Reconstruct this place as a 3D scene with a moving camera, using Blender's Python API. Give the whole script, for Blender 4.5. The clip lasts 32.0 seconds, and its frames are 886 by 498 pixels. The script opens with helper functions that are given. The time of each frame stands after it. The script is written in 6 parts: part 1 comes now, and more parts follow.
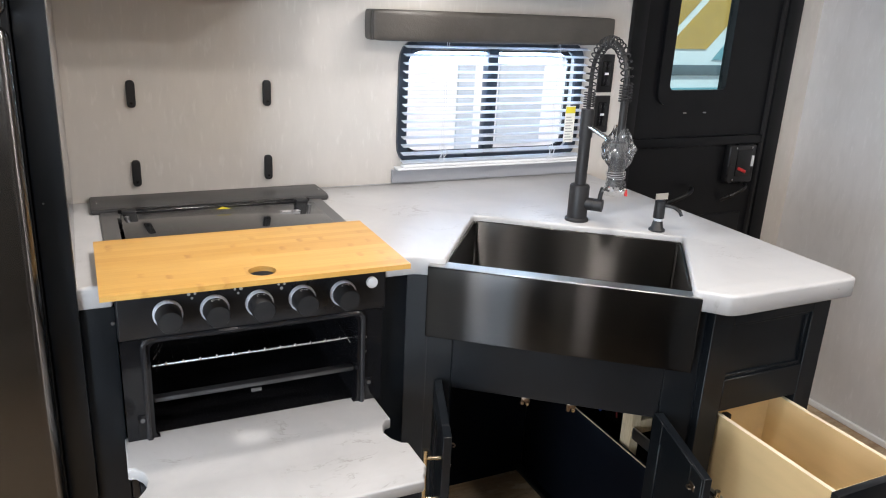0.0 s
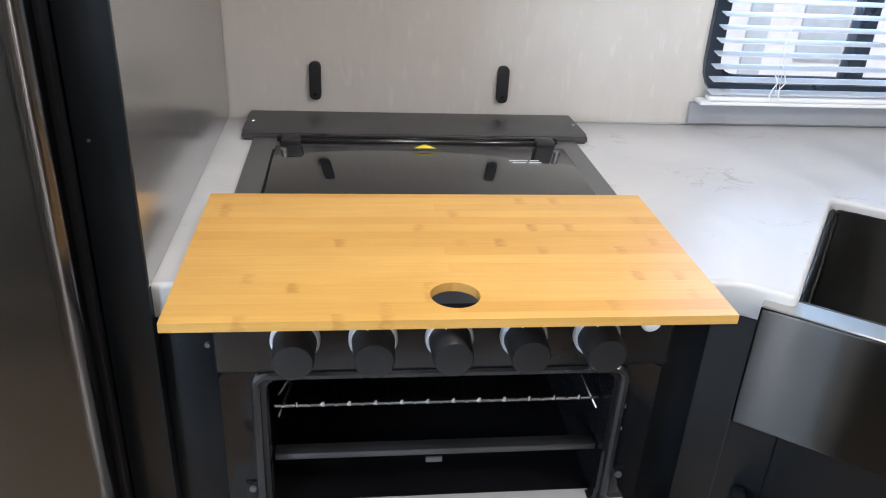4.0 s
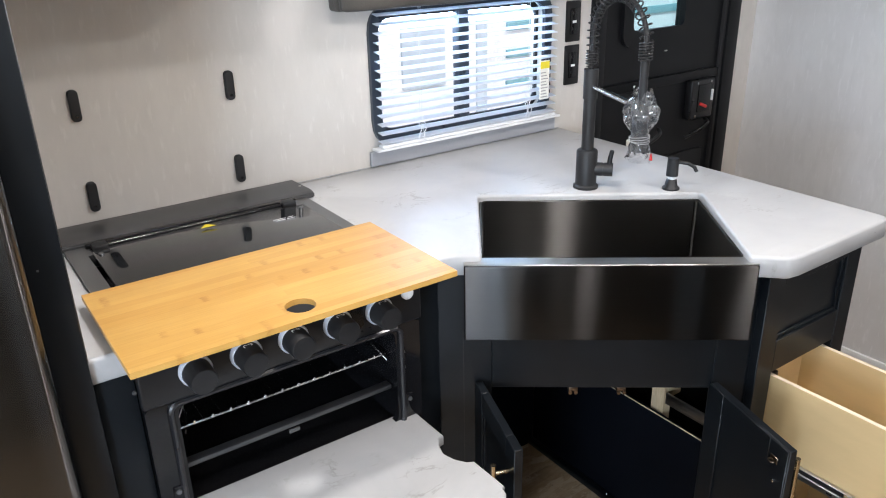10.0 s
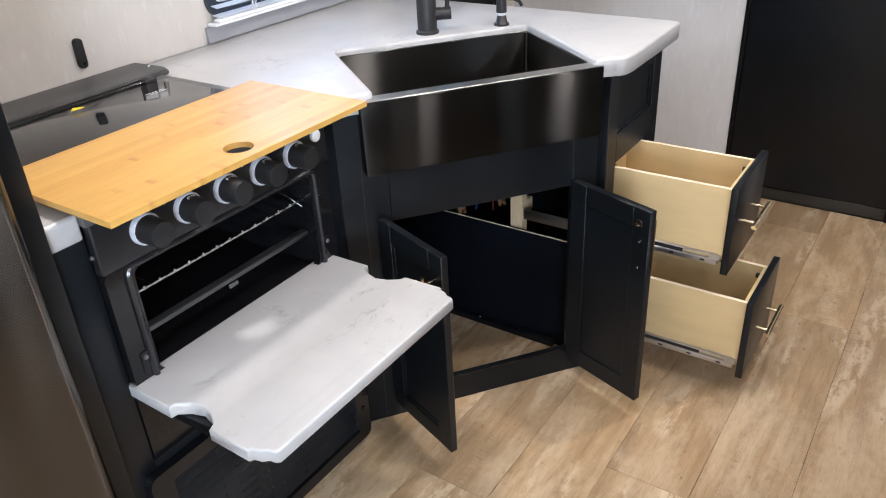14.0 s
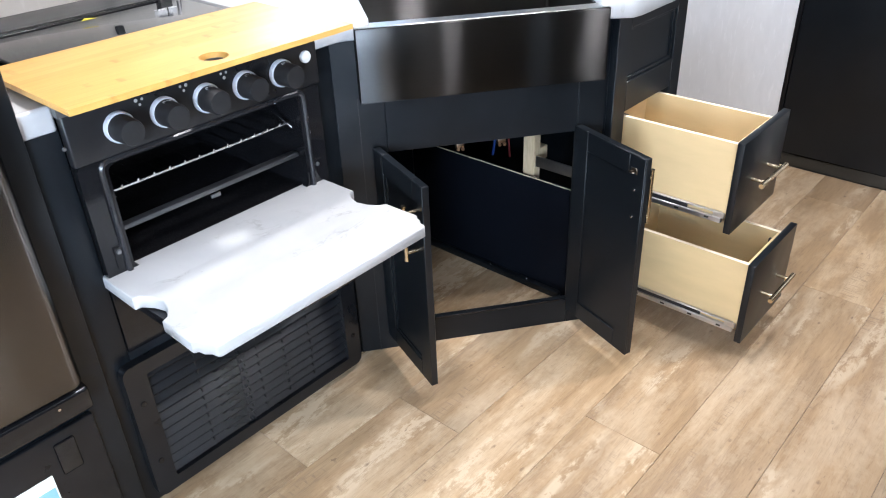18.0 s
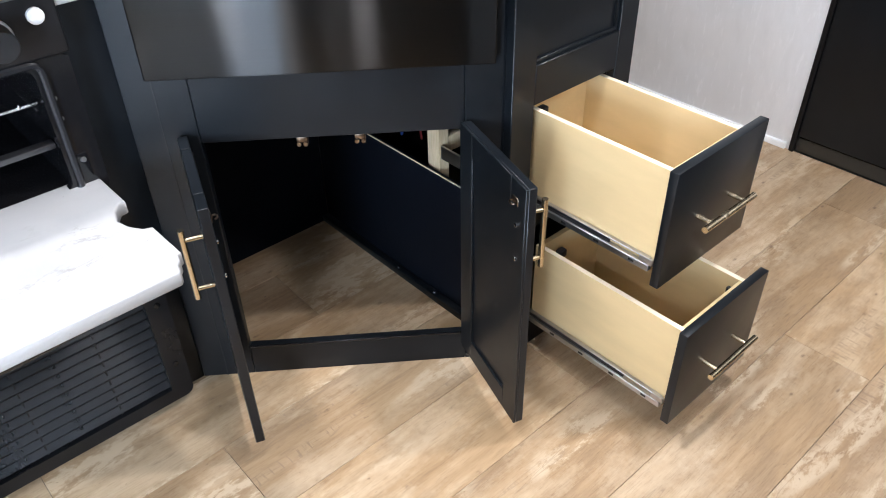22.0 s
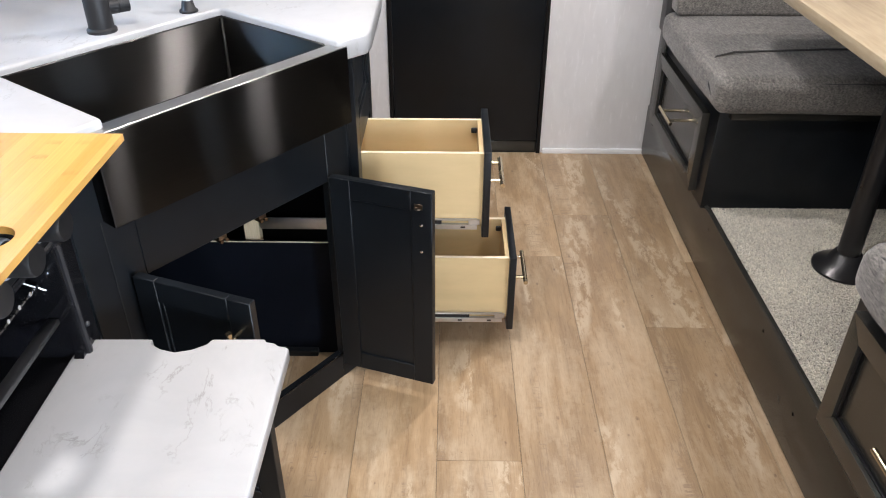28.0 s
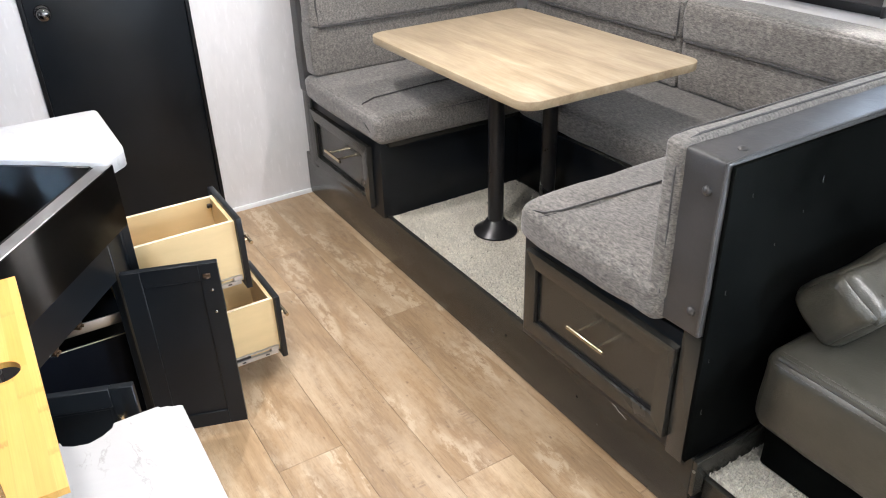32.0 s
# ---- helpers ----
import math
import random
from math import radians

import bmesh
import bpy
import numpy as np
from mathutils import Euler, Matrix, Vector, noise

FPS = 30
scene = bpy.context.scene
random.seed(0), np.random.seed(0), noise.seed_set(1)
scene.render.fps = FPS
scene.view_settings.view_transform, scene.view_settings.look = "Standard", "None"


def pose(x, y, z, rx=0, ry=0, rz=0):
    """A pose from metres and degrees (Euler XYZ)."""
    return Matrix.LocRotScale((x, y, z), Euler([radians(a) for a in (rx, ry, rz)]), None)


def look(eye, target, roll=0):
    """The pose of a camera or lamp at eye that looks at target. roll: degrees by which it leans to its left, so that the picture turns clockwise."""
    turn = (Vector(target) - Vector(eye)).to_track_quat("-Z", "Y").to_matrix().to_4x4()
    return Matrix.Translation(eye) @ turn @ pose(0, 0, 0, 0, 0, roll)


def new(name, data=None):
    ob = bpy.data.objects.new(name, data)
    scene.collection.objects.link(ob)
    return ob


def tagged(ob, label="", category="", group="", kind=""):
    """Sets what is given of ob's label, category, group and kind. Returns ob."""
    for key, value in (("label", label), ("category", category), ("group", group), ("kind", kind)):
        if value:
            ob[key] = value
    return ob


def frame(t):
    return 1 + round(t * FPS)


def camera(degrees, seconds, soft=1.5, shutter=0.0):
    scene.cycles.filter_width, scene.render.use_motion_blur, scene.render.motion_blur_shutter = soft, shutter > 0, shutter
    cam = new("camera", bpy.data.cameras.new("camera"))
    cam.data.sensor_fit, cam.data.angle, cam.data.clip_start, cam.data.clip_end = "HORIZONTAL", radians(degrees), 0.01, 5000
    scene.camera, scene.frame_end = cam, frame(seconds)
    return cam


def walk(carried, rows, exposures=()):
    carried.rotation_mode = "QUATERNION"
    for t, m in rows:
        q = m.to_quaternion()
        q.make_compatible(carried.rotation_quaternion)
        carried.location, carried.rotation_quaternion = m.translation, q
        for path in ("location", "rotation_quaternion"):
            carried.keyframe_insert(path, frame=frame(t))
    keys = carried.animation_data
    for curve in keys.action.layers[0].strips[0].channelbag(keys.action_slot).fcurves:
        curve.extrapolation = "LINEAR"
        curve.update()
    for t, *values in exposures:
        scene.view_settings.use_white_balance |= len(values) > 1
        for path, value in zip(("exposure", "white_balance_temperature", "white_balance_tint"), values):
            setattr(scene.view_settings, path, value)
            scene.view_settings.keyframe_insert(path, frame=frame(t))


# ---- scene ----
from mathutils.geometry import tessellate_polygon

cam = camera(59.8, 32.0, soft=1.1)
METRES, EYE, TILT, LEAN, TURN = 4.73, 1.47, 0.0, 0.0, -25.8
ROWS = [
    (0.0, -0.0007, 0.0008, 0.0002, 0.92, -18.55, -2.82),
    (0.5, 0.0003, 0.0020, 0.0007, 1.32, -18.42, -2.03),
    (1.0, -0.0083, 0.0103, -0.0008, 3.00, -19.15, -1.92),
    (1.5, -0.0192, 0.0353, -0.0032, 5.60, -20.15, -2.99),
    (2.0, -0.0213, 0.0736, -0.0085, 6.78, -21.19, -4.21),
    (2.5, -0.0211, 0.1001, -0.0143, 8.62, -23.03, -4.31),
    (3.0, -0.0238, 0.1212, -0.0197, 12.49, -24.99, -4.45),
    (3.5, -0.0268, 0.1382, -0.0249, 16.41, -26.31, -4.2),
    (4.0, -0.0307, 0.1536, -0.0264, 19.66, -26.69, -2.85),
    (4.5, -0.0316, 0.1652, -0.0278, 23.35, -26.52, -1.45),
    (6.5, -0.023, 0.1759, -0.0296, 26.14, -27.88, 1.75),
    (7.0, -0.0265, 0.1607, -0.0269, 24.62, -26.66, 2.41),
    (7.5, -0.0342, 0.1405, -0.0192, 20.16, -26.26, 1.5),
    (8.0, -0.0428, 0.1178, -0.013, 14.89, -26.51, 0.14),
    (8.5, -0.046, 0.1002, -0.0063, 8.02, -26.31, -1.02),
    (9.0, -0.0451, 0.0839, 0.0009, 0.94, -25.43, -1.13),
    (9.5, -0.0507, 0.0614, 0.0074, -4.51, -24.36, -0.08),
    (10.0, -0.0604, 0.0455, 0.0122, -9.24, -22.94, 1.23),
    (10.5, -0.0691, 0.034, 0.0182, -14.45, -21.27, 2.92),
    (11.0, -0.0815, 0.0287, 0.0243, -18.96, -20.43, 3.15),
    (11.5, -0.0949, 0.0268, 0.0267, -23.59, -20.26, 3.07),
    (12.0, -0.1075, 0.0291, 0.0226, -27.15, -21.02, 3.27),
    (12.5, -0.1181, 0.0323, 0.0133, -28.99, -22.93, 3.53),
    (13.0, -0.1274, 0.0337, 0.004, -29.83, -25.1, 3.06),
    (13.5, -0.1336, 0.0321, -0.0032, -30.28, -27.18, 2.82),
    (14.0, -0.1381, 0.0296, -0.0104, -30.48, -29.43, 2.8),
    (14.5, -0.1409, 0.0254, -0.0156, -30.55, -31.53, 2.56),
    (16.5, -0.1396, 0.0040, -0.0212, -26.41, -31.35, 1.58),
    (17.0, -0.1334, 0.0012, -0.0236, -24.50, -31.08, 2.48),
    (17.5, -0.1196, -0.0014, -0.0252, -23.45, -31.19, 2.27),
    (18.0, -0.1021, -0.0016, -0.0268, -22.82, -31.25, 1.99),
    (18.5, -0.0823, 0.0023, -0.0282, -21.27, -31.19, 1.56),
    (19.0, -0.0664, 0.0076, -0.0292, -19.35, -30.92, 1.38),
    (19.5, -0.0485, 0.0152, -0.0336, -18.28, -30.76, 1.23),
    (20.0, -0.0256, 0.0254, -0.0399, -17.68, -31.61, 0.82),
    (20.5, -0.0005, 0.0424, -0.0419, -17.73, -33.74, 0.79),
    (21.0, 0.0169, 0.0574, -0.0432, -18.12, -35.87, 1.63),
    (21.5, 0.0248, 0.0667, -0.0431, -17.21, -37.11, 1.51),
    (22.0, 0.0254, 0.0701, -0.0429, -16.19, -37.34, 1.04),
    (22.5, 0.0238, 0.0695, -0.0416, -15.86, -37.25, 0.55),
    (23.0, 0.0177, 0.0683, -0.0390, -16.14, -36.82, 0.01),
    (23.5, 0.0118, 0.0677, -0.0368, -17.11, -36.28, 0.24),
    (24.0, 0.0031, 0.0662, -0.0346, -19.85, -35.77, 1.64),
    (24.5, -0.0145, 0.0621, -0.0311, -22.52, -34.80, 2.42),
    (26.5, -0.1132, 0.0842, -0.0186, -39.23, -33.26, 2.5),
    (27.0, -0.1352, 0.1007, -0.0168, -46.71, -33.03, 2.3),
    (27.5, -0.1486, 0.1112, -0.0135, -54.37, -32.9, 0.72),
    (28.0, -0.1673, 0.126, -0.0126, -63.58, -32.66, -0.21),
    (28.5, -0.1866, 0.1374, -0.0083, -72.97, -32.71, 1.2),
    (29.0, -0.199, 0.1448, -0.0038, -82.01, -33.18, 2.83),
    (29.5, -0.2173, 0.1538, 0.0036, -89.41, -32.58, 3.8),
    (30.0, -0.239, 0.1608, 0.0105, -94.27, -31.27, 3.74),
    (30.5, -0.2543, 0.1665, 0.0173, -96.61, -29.73, 2.94),
    (31.0, -0.2633, 0.1715, 0.0274, -97.49, -28.74, 2.58),
    (31.5, -0.2704, 0.1757, 0.0329, -96.69, -28.89, 1.98),
    (32.0, -0.2753, 0.1747, 0.0364, -95.99, -29.8, 1.47),
]
EXPOSURES = [(0.0, -0.3, 6550, 13), (2.0, -0.35, 6400, 13), (4.0, -0.4, 6200, 12), (6.5, -0.35, 6000, 13), (8.0, -0.25, 5950, 12), (10.0, -0.25, 6300, 12), (13.0, -0.4, 6600, 15), (14.5, 0.02, 6250, 14), (16.5, 0.36, 5850, 12), (20.0, 0.50, 5900, 12),
             (24.5, 0.48, 6050, 12), (26.5, -0.15, 6350, 14), (28.0, 0.0, 6300, 14), (30.0, 0.45, 6450, 13), (32.0, 0.38, 6250, 13)]
walk(cam, [(t, pose(0, 0, EYE, TILT, LEAN, TURN) @ pose(METRES * x, METRES * y, METRES * z, 90 + pitch, roll, yaw)) for t, x, y, z, yaw, pitch, roll in ROWS], EXPOSURES)

# ---- world, sun, lamps ----
world = bpy.data.worlds.new("sky")
scene.world = world
world.use_nodes = True
wn = world.node_tree.nodes
sky = wn.new("ShaderNodeTexSky")
sky.sky_type, sky.sun_disc = "NISHITA", False
sky.sun_elevation, sky.sun_rotation = radians(50), radians(200)
world.node_tree.links.new(sky.outputs[0], wn["Background"].inputs[0])
wn["Background"].inputs[1].default_value = 0.15
sun_data = bpy.data.lights.new("sun", "SUN")
sun_data.energy, sun_data.angle, sun_data.color = 5.0, radians(0.5), (1.0, 0.95, 0.88)
sun = new("sun", sun_data)
sun.matrix_world = look((0, 0, 20), (3.0, 16.0, 0))

CEIL = 2.05          # ceiling height
WY = 2.105           # window wall, inner face
EX = 2.51            # end wall, inner face
SLY = -1.16          # rear wall of the slide-out
FRONT = 0.075        # kitchen side of the dinette platform
WEST = -3.2          # closing wall behind the walk
LAMPS = [(0.38, 1.37, 14.0), (1.50, 0.60, 17.5), (0.25, 0.51, 1.6), (0.70, 0.86, 10.5), (-1.7, 0.7, 7.0)]


def lamp(x, y, z, watts, size, color=(1.0, 0.955, 0.905)):
    data = bpy.data.lights.new("lamp", "AREA")
    data.shape, data.size, data.energy, data.color = "DISK", size, watts, color
    ob = new("lamp", data)
    ob.matrix_world = pose(x, y, z)
    return ob


for lx, ly, watts_ in LAMPS:
    lamp(lx, ly, CEIL - 0.028, watts_, 0.11)
lamp(1.25, -0.35, 1.958, 13.0, 0.11)
lamp(-0.95, -0.35, 1.958, 13.0, 0.11)
lamp(0.90, 1.90, 1.545, 1.2, 0.06)


def daylight(x, y, z, w, h, watts):
    """Sky light in a window's opening on the slide-out side, shining into the cabin."""
    data = bpy.data.lights.new("daylight", "AREA")
    data.shape, data.size, data.size_y, data.energy, data.color = "RECTANGLE", w, h, watts, (0.72, 0.86, 1.0)
    ob = new("daylight", data)
    ob.matrix_world = look((x, y, z), (x, y + 1, z - 0.25))
    return ob


def window_glow():
    """Sky light that falls in through the top of the kitchen window's opening."""
    data = bpy.data.lights.new("daylight", "AREA")
    data.shape, data.size, data.size_y, data.energy, data.color = "RECTANGLE", 0.54, 0.05, 9.0, (0.46, 0.70, 1.0)
    ob = new("daylight", data)
    ob.matrix_world = look((1.158, WY + 0.046, 1.285), (1.158, WY - 0.20, 1.10))
    return ob


window_glow()
daylight(0.68, SLY - 0.004, 1.50, 0.70, 0.20, 5)
daylight(-2.4, SLY - 0.004, 1.00, 1.2, 1.26, 200)

# ---- materials ----


def nodes_of(name):
    m = bpy.data.materials.new(name)
    m.use_nodes = True
    return m, m.node_tree.nodes, m.node_tree.links, m.node_tree.nodes["Principled BSDF"]


def noise_node(n, l, vec, scale, detail=4.0, rough=0.55, distort=0.0):
    t = n.new("ShaderNodeTexNoise")
    t.inputs["Scale"].default_value, t.inputs["Detail"].default_value = scale, detail
    t.inputs["Roughness"].default_value, t.inputs["Distortion"].default_value = rough, distort
    l.new(vec, t.inputs["Vector"])
    return t.outputs["Fac"]


def ramp(n, l, fac, stops):
    r = n.new("ShaderNodeValToRGB")
    while len(r.color_ramp.elements) < len(stops):
        r.color_ramp.elements.new(0.5)
    for e, (p, c) in zip(r.color_ramp.elements, stops):
        e.position, e.color = p, (*c, 1) if len(c) == 3 else c
    l.new(fac, r.inputs[0])
    return r.outputs[0]


def blend(n, l, a, b, fac, mode="MIX"):
    m = n.new("ShaderNodeMix")
    m.data_type, m.blend_type = "RGBA", mode
    for sock, v in ((m.inputs[0], fac), (m.inputs[6], a), (m.inputs[7], b)):
        if isinstance(v, (int, float)):
            sock.default_value = v
        elif isinstance(v, tuple):
            sock.default_value = (*v, 1)
        else:
            l.new(v, sock)
    return m.outputs[2]


def coords(n, l, stretch=(1, 1, 1), shuffle=False, turn=0.0):
    tc = n.new("ShaderNodeTexCoord")
    mp = n.new("ShaderNodeMapping")
    mp.inputs["Scale"].default_value = stretch
    mp.inputs["Rotation"].default_value = (0, 0, radians(turn))
    l.new(tc.outputs["Object"], mp.inputs["Vector"])
    if shuffle:
        oi = n.new("ShaderNodeObjectInfo")
        mul = n.new("ShaderNodeVectorMath")
        mul.operation = "SCALE"
        mul.inputs[0].default_value = (37.0, 11.0, 5.0)
        l.new(oi.outputs["Random"], mul.inputs["Scale"])
        l.new(mul.outputs[0], mp.inputs["Location"])
    return mp.outputs[0]


def bump(n, l, bsdf, height, strength, dist=0.002):
    b = n.new("ShaderNodeBump")
    b.inputs["Strength"].default_value, b.inputs["Distance"].default_value = strength, dist
    l.new(height, b.inputs["Height"])
    l.new(b.outputs[0], bsdf.inputs["Normal"])


def rough_var(n, l, bsdf, fac, lo, hi):
    m = n.new("ShaderNodeMapRange")
    m.inputs[1].default_value, m.inputs[2].default_value = 0.3, 0.7
    m.inputs[3].default_value, m.inputs[4].default_value = lo, hi
    l.new(fac, m.inputs[0])
    l.new(m.outputs[0], bsdf.inputs["Roughness"])


def plain(name, c, rough=0.4, metal=0.0, vary=0.15, scale=9.0, fine=220.0, relief=0.08, stretch=(1, 1, 1), coat=0.0, spec=0.5):
    """Paint, plastic or metal with soft stains, fine grain and uneven gloss."""
    m, n, l, b = nodes_of(name)
    v = coords(n, l, stretch)
    big = noise_node(n, l, v, scale, 5)
    small = noise_node(n, l, v, fine, 3)
    lo, hi = tuple(k * (1 - vary) for k in c), tuple(min(1, k * (1 + vary)) for k in c)
    col = ramp(n, l, big, [(0.3, lo), (0.7, hi)])
    l.new(col, b.inputs["Base Color"])
    b.inputs["Metallic"].default_value = metal
    b.inputs["Coat Weight"].default_value = coat
    b.inputs["Specular IOR Level"].default_value = spec
    rough_var(n, l, b, big, max(0.02, rough * 0.85), rough * 1.15)
    bump(n, l, b, small, relief, 0.0006)
    return m


def make_wallpaper(name, base, fleck):
    m, n, l, b = nodes_of(name)
    v = coords(n, l, (1, 1, 0.22))
    soft = noise_node(n, l, coords(n, l), 2.6, 5)
    f = noise_node(n, l, v, 75, 3, 0.6)
    f2 = noise_node(n, l, coords(n, l, (1, 1, 0.3)), 28, 4, 0.65, 0.4)
    ground = ramp(n, l, soft, [(0.3, tuple(k * 0.93 for k in base)), (0.7, tuple(min(1, k * 1.05) for k in base))])
    mask = ramp(n, l, f, [(0.58, (0, 0, 0)), (0.70, (0.52, 0.52, 0.52))])
    mask2 = ramp(n, l, f2, [(0.42, (0, 0, 0)), (0.7, (0.5, 0.5, 0.5))])
    col = blend(n, l, ground, tuple(k * 0.9 for k in base), mask2)
    col = blend(n, l, col, fleck, mask)
    l.new(col, b.inputs["Base Color"])
    b.inputs["Roughness"].default_value = 0.55
    bump(n, l, b, f, 0.25, 0.0006)
    return m


def make_marble(name):
    m, n, l, b = nodes_of(name)
    v = coords(n, l)
    cloud = noise_node(n, l, v, 5, 6, 0.6, 0.6)
    vein = noise_node(n, l, coords(n, l, (1.0, 1.7, 1), False, 28), 6.5, 9, 0.62, 0.5)
    gate = noise_node(n, l, v, 9, 3)
    ground = ramp(n, l, cloud, [(0.3, (0.395, 0.398, 0.403)), (0.7, (0.470, 0.470, 0.470))])
    vm = ramp(n, l, vein, [(0.486, (0, 0, 0)), (0.5, (1, 1, 1)), (0.514, (0, 0, 0))])
    gm = ramp(n, l, gate, [(0.54, (0, 0, 0)), (0.68, (0.66, 0.66, 0.66))])
    mask = blend(n, l, vm, gm, 1.0, "MULTIPLY")
    col = blend(n, l, ground, (0.215, 0.20, 0.185), mask)
    fl_ = noise_node(n, l, coords(n, l, (1.0, 2.6, 1), False, 40), 42, 5, 0.7, 0.8)
    fm = blend(n, l, ramp(n, l, fl_, [(0.66, (0, 0, 0)), (0.72, (0.75, 0.75, 0.75))]), ramp(n, l, cloud, [(0.48, (0, 0, 0)), (0.62, (1, 1, 1))]), 1.0, "MULTIPLY")
    col = blend(n, l, col, (0.19, 0.172, 0.158), fm)
    l.new(col, b.inputs["Base Color"])
    b.inputs["Roughness"].default_value = 0.32
    bump(n, l, b, noise_node(n, l, v, 400, 2), 0.05, 0.0004)
    return m


def make_floor_wood(name):
    """Printed vinyl plank: soft tan grain, torn pale limewash, taupe worn patches, saw marks and a few knots."""
    m, n, l, b = nodes_of(name)
    grain = noise_node(n, l, coords(n, l, (0.6, 7.0, 1.0), True), 6, 7, 0.6, 0.3)
    fine = noise_node(n, l, coords(n, l, (1.0, 12.0, 1.0), True), 30, 5, 0.65, 0.1)
    patch = noise_node(n, l, coords(n, l, (0.9, 2.9, 1.0), True), 2.6, 13, 0.68, 0.2)
    worn = noise_node(n, l, coords(n, l, (1.15, 3.2, 1.0), True), 2.9, 12, 0.70, 0.15)
    edge = noise_node(n, l, coords(n, l, (1.5, 1.0, 1.0), True), 42, 6, 0.72, 0.6)
    strip = noise_node(n, l, coords(n, l, (0.45, 7.5, 1.0), True), 3.0, 4, 0.5)
    col = ramp(n, l, grain, [(0.25, (0.272, 0.182, 0.102)), (0.45, (0.362, 0.254, 0.150)), (0.6, (0.410, 0.294, 0.180)), (0.8, (0.475, 0.352, 0.228))])
    taupe = ramp(n, l, worn, [(0.48, (0, 0, 0)), (0.56, (0.40, 0.40, 0.40)), (0.66, (0.62, 0.62, 0.62))])
    col = blend(n, l, col, (0.268, 0.190, 0.121), taupe)
    soft = n.new("ShaderNodeMath")
    soft.operation = "MULTIPLY_ADD"
    soft.inputs[1].default_value = 0.18
    l.new(edge, soft.inputs[0])
    l.new(patch, soft.inputs[2])
    pale = ramp(n, l, soft.outputs[0], [(0.555, (0, 0, 0)), (0.64, (0.36, 0.36, 0.36)), (0.76, (0.66, 0.66, 0.66))])
    col = blend(n, l, col, (0.575, 0.468, 0.338), pale)
    col = blend(n, l, col, ramp(n, l, fine, [(0.3, (0.80, 0.775, 0.75)), (0.46, (1.0, 1.0, 1.0)), (0.7, (1.07, 1.07, 1.07))]), 1.0, "MULTIPLY")
    gouge = noise_node(n, l, coords(n, l, (5.5, 0.7, 1.0), True), 22, 4, 0.6, 0.5)
    saw = blend(n, l, ramp(n, l, gouge, [(0.54, (0, 0, 0)), (0.60, (1, 1, 1))]), ramp(n, l, strip, [(0.60, (0, 0, 0)), (0.66, (0.75, 0.75, 0.75))]), 1.0, "MULTIPLY")
    col = blend(n, l, col, (0.275, 0.198, 0.135), saw)
    scrape = noise_node(n, l, coords(n, l, (1.0, 2.4, 1.0), True), 13, 9, 0.74, 0.2)
    band = noise_node(n, l, coords(n, l, (0.8, 4.0, 1.0), True), 2.3, 5, 0.5)
    lime = blend(n, l, ramp(n, l, scrape, [(0.47, (0, 0, 0)), (0.54, (1, 1, 1))]), ramp(n, l, band, [(0.50, (0, 0, 0)), (0.58, (0.78, 0.78, 0.78))]), 1.0, "MULTIPLY")
    col = blend(n, l, col, (0.590, 0.490, 0.365), lime)
    tear = ramp(n, l, strip, [(0.604, (0, 0, 0)), (0.612, (0.55, 0.55, 0.55)), (0.622, (0, 0, 0))])
    col = blend(n, l, col, (0.255, 0.182, 0.124), tear)
    knots = n.new("ShaderNodeTexVoronoi")
    knots.voronoi_dimensions = "2D"
    knots.inputs["Scale"].default_value = 4.0
    l.new(coords(n, l, (1.0, 2.0, 1.0), True), knots.inputs["Vector"])
    kn = ramp(n, l, knots.outputs["Distance"], [(0.012, (0.8, 0.8, 0.8)), (0.042, (0, 0, 0))])
    col = blend(n, l, col, (0.15, 0.095, 0.060), blend(n, l, kn, ramp(n, l, edge, [(0.42, (0.1, 0.1, 0.1)), (0.58, (1, 1, 1))]), 1.0, "MULTIPLY"))
    speck = noise_node(n, l, coords(n, l, (1.0, 1.6, 1.0), True), 48, 3, 0.6, 0.4)
    col = blend(n, l, col, (0.20, 0.135, 0.088), ramp(n, l, speck, [(0.70, (0, 0, 0)), (0.75, (0.7, 0.7, 0.7))]))
    oi = n.new("ShaderNodeObjectInfo")
    tone = ramp(n, l, oi.outputs["Random"], [(0.0, (0.79, 0.755, 0.715)), (0.35, (0.99, 0.950, 0.885)), (0.6, (0.87, 0.845, 0.81)), (1.0, (1.07, 1.03, 0.965))])
    col = blend(n, l, col, tone, 1.0, "MULTIPLY")
    l.new(col, b.inputs["Base Color"])
    rough_var(n, l, b, patch, 0.30, 0.44)
    bump(n, l, b, fine, 0.14, 0.0008)
    return m


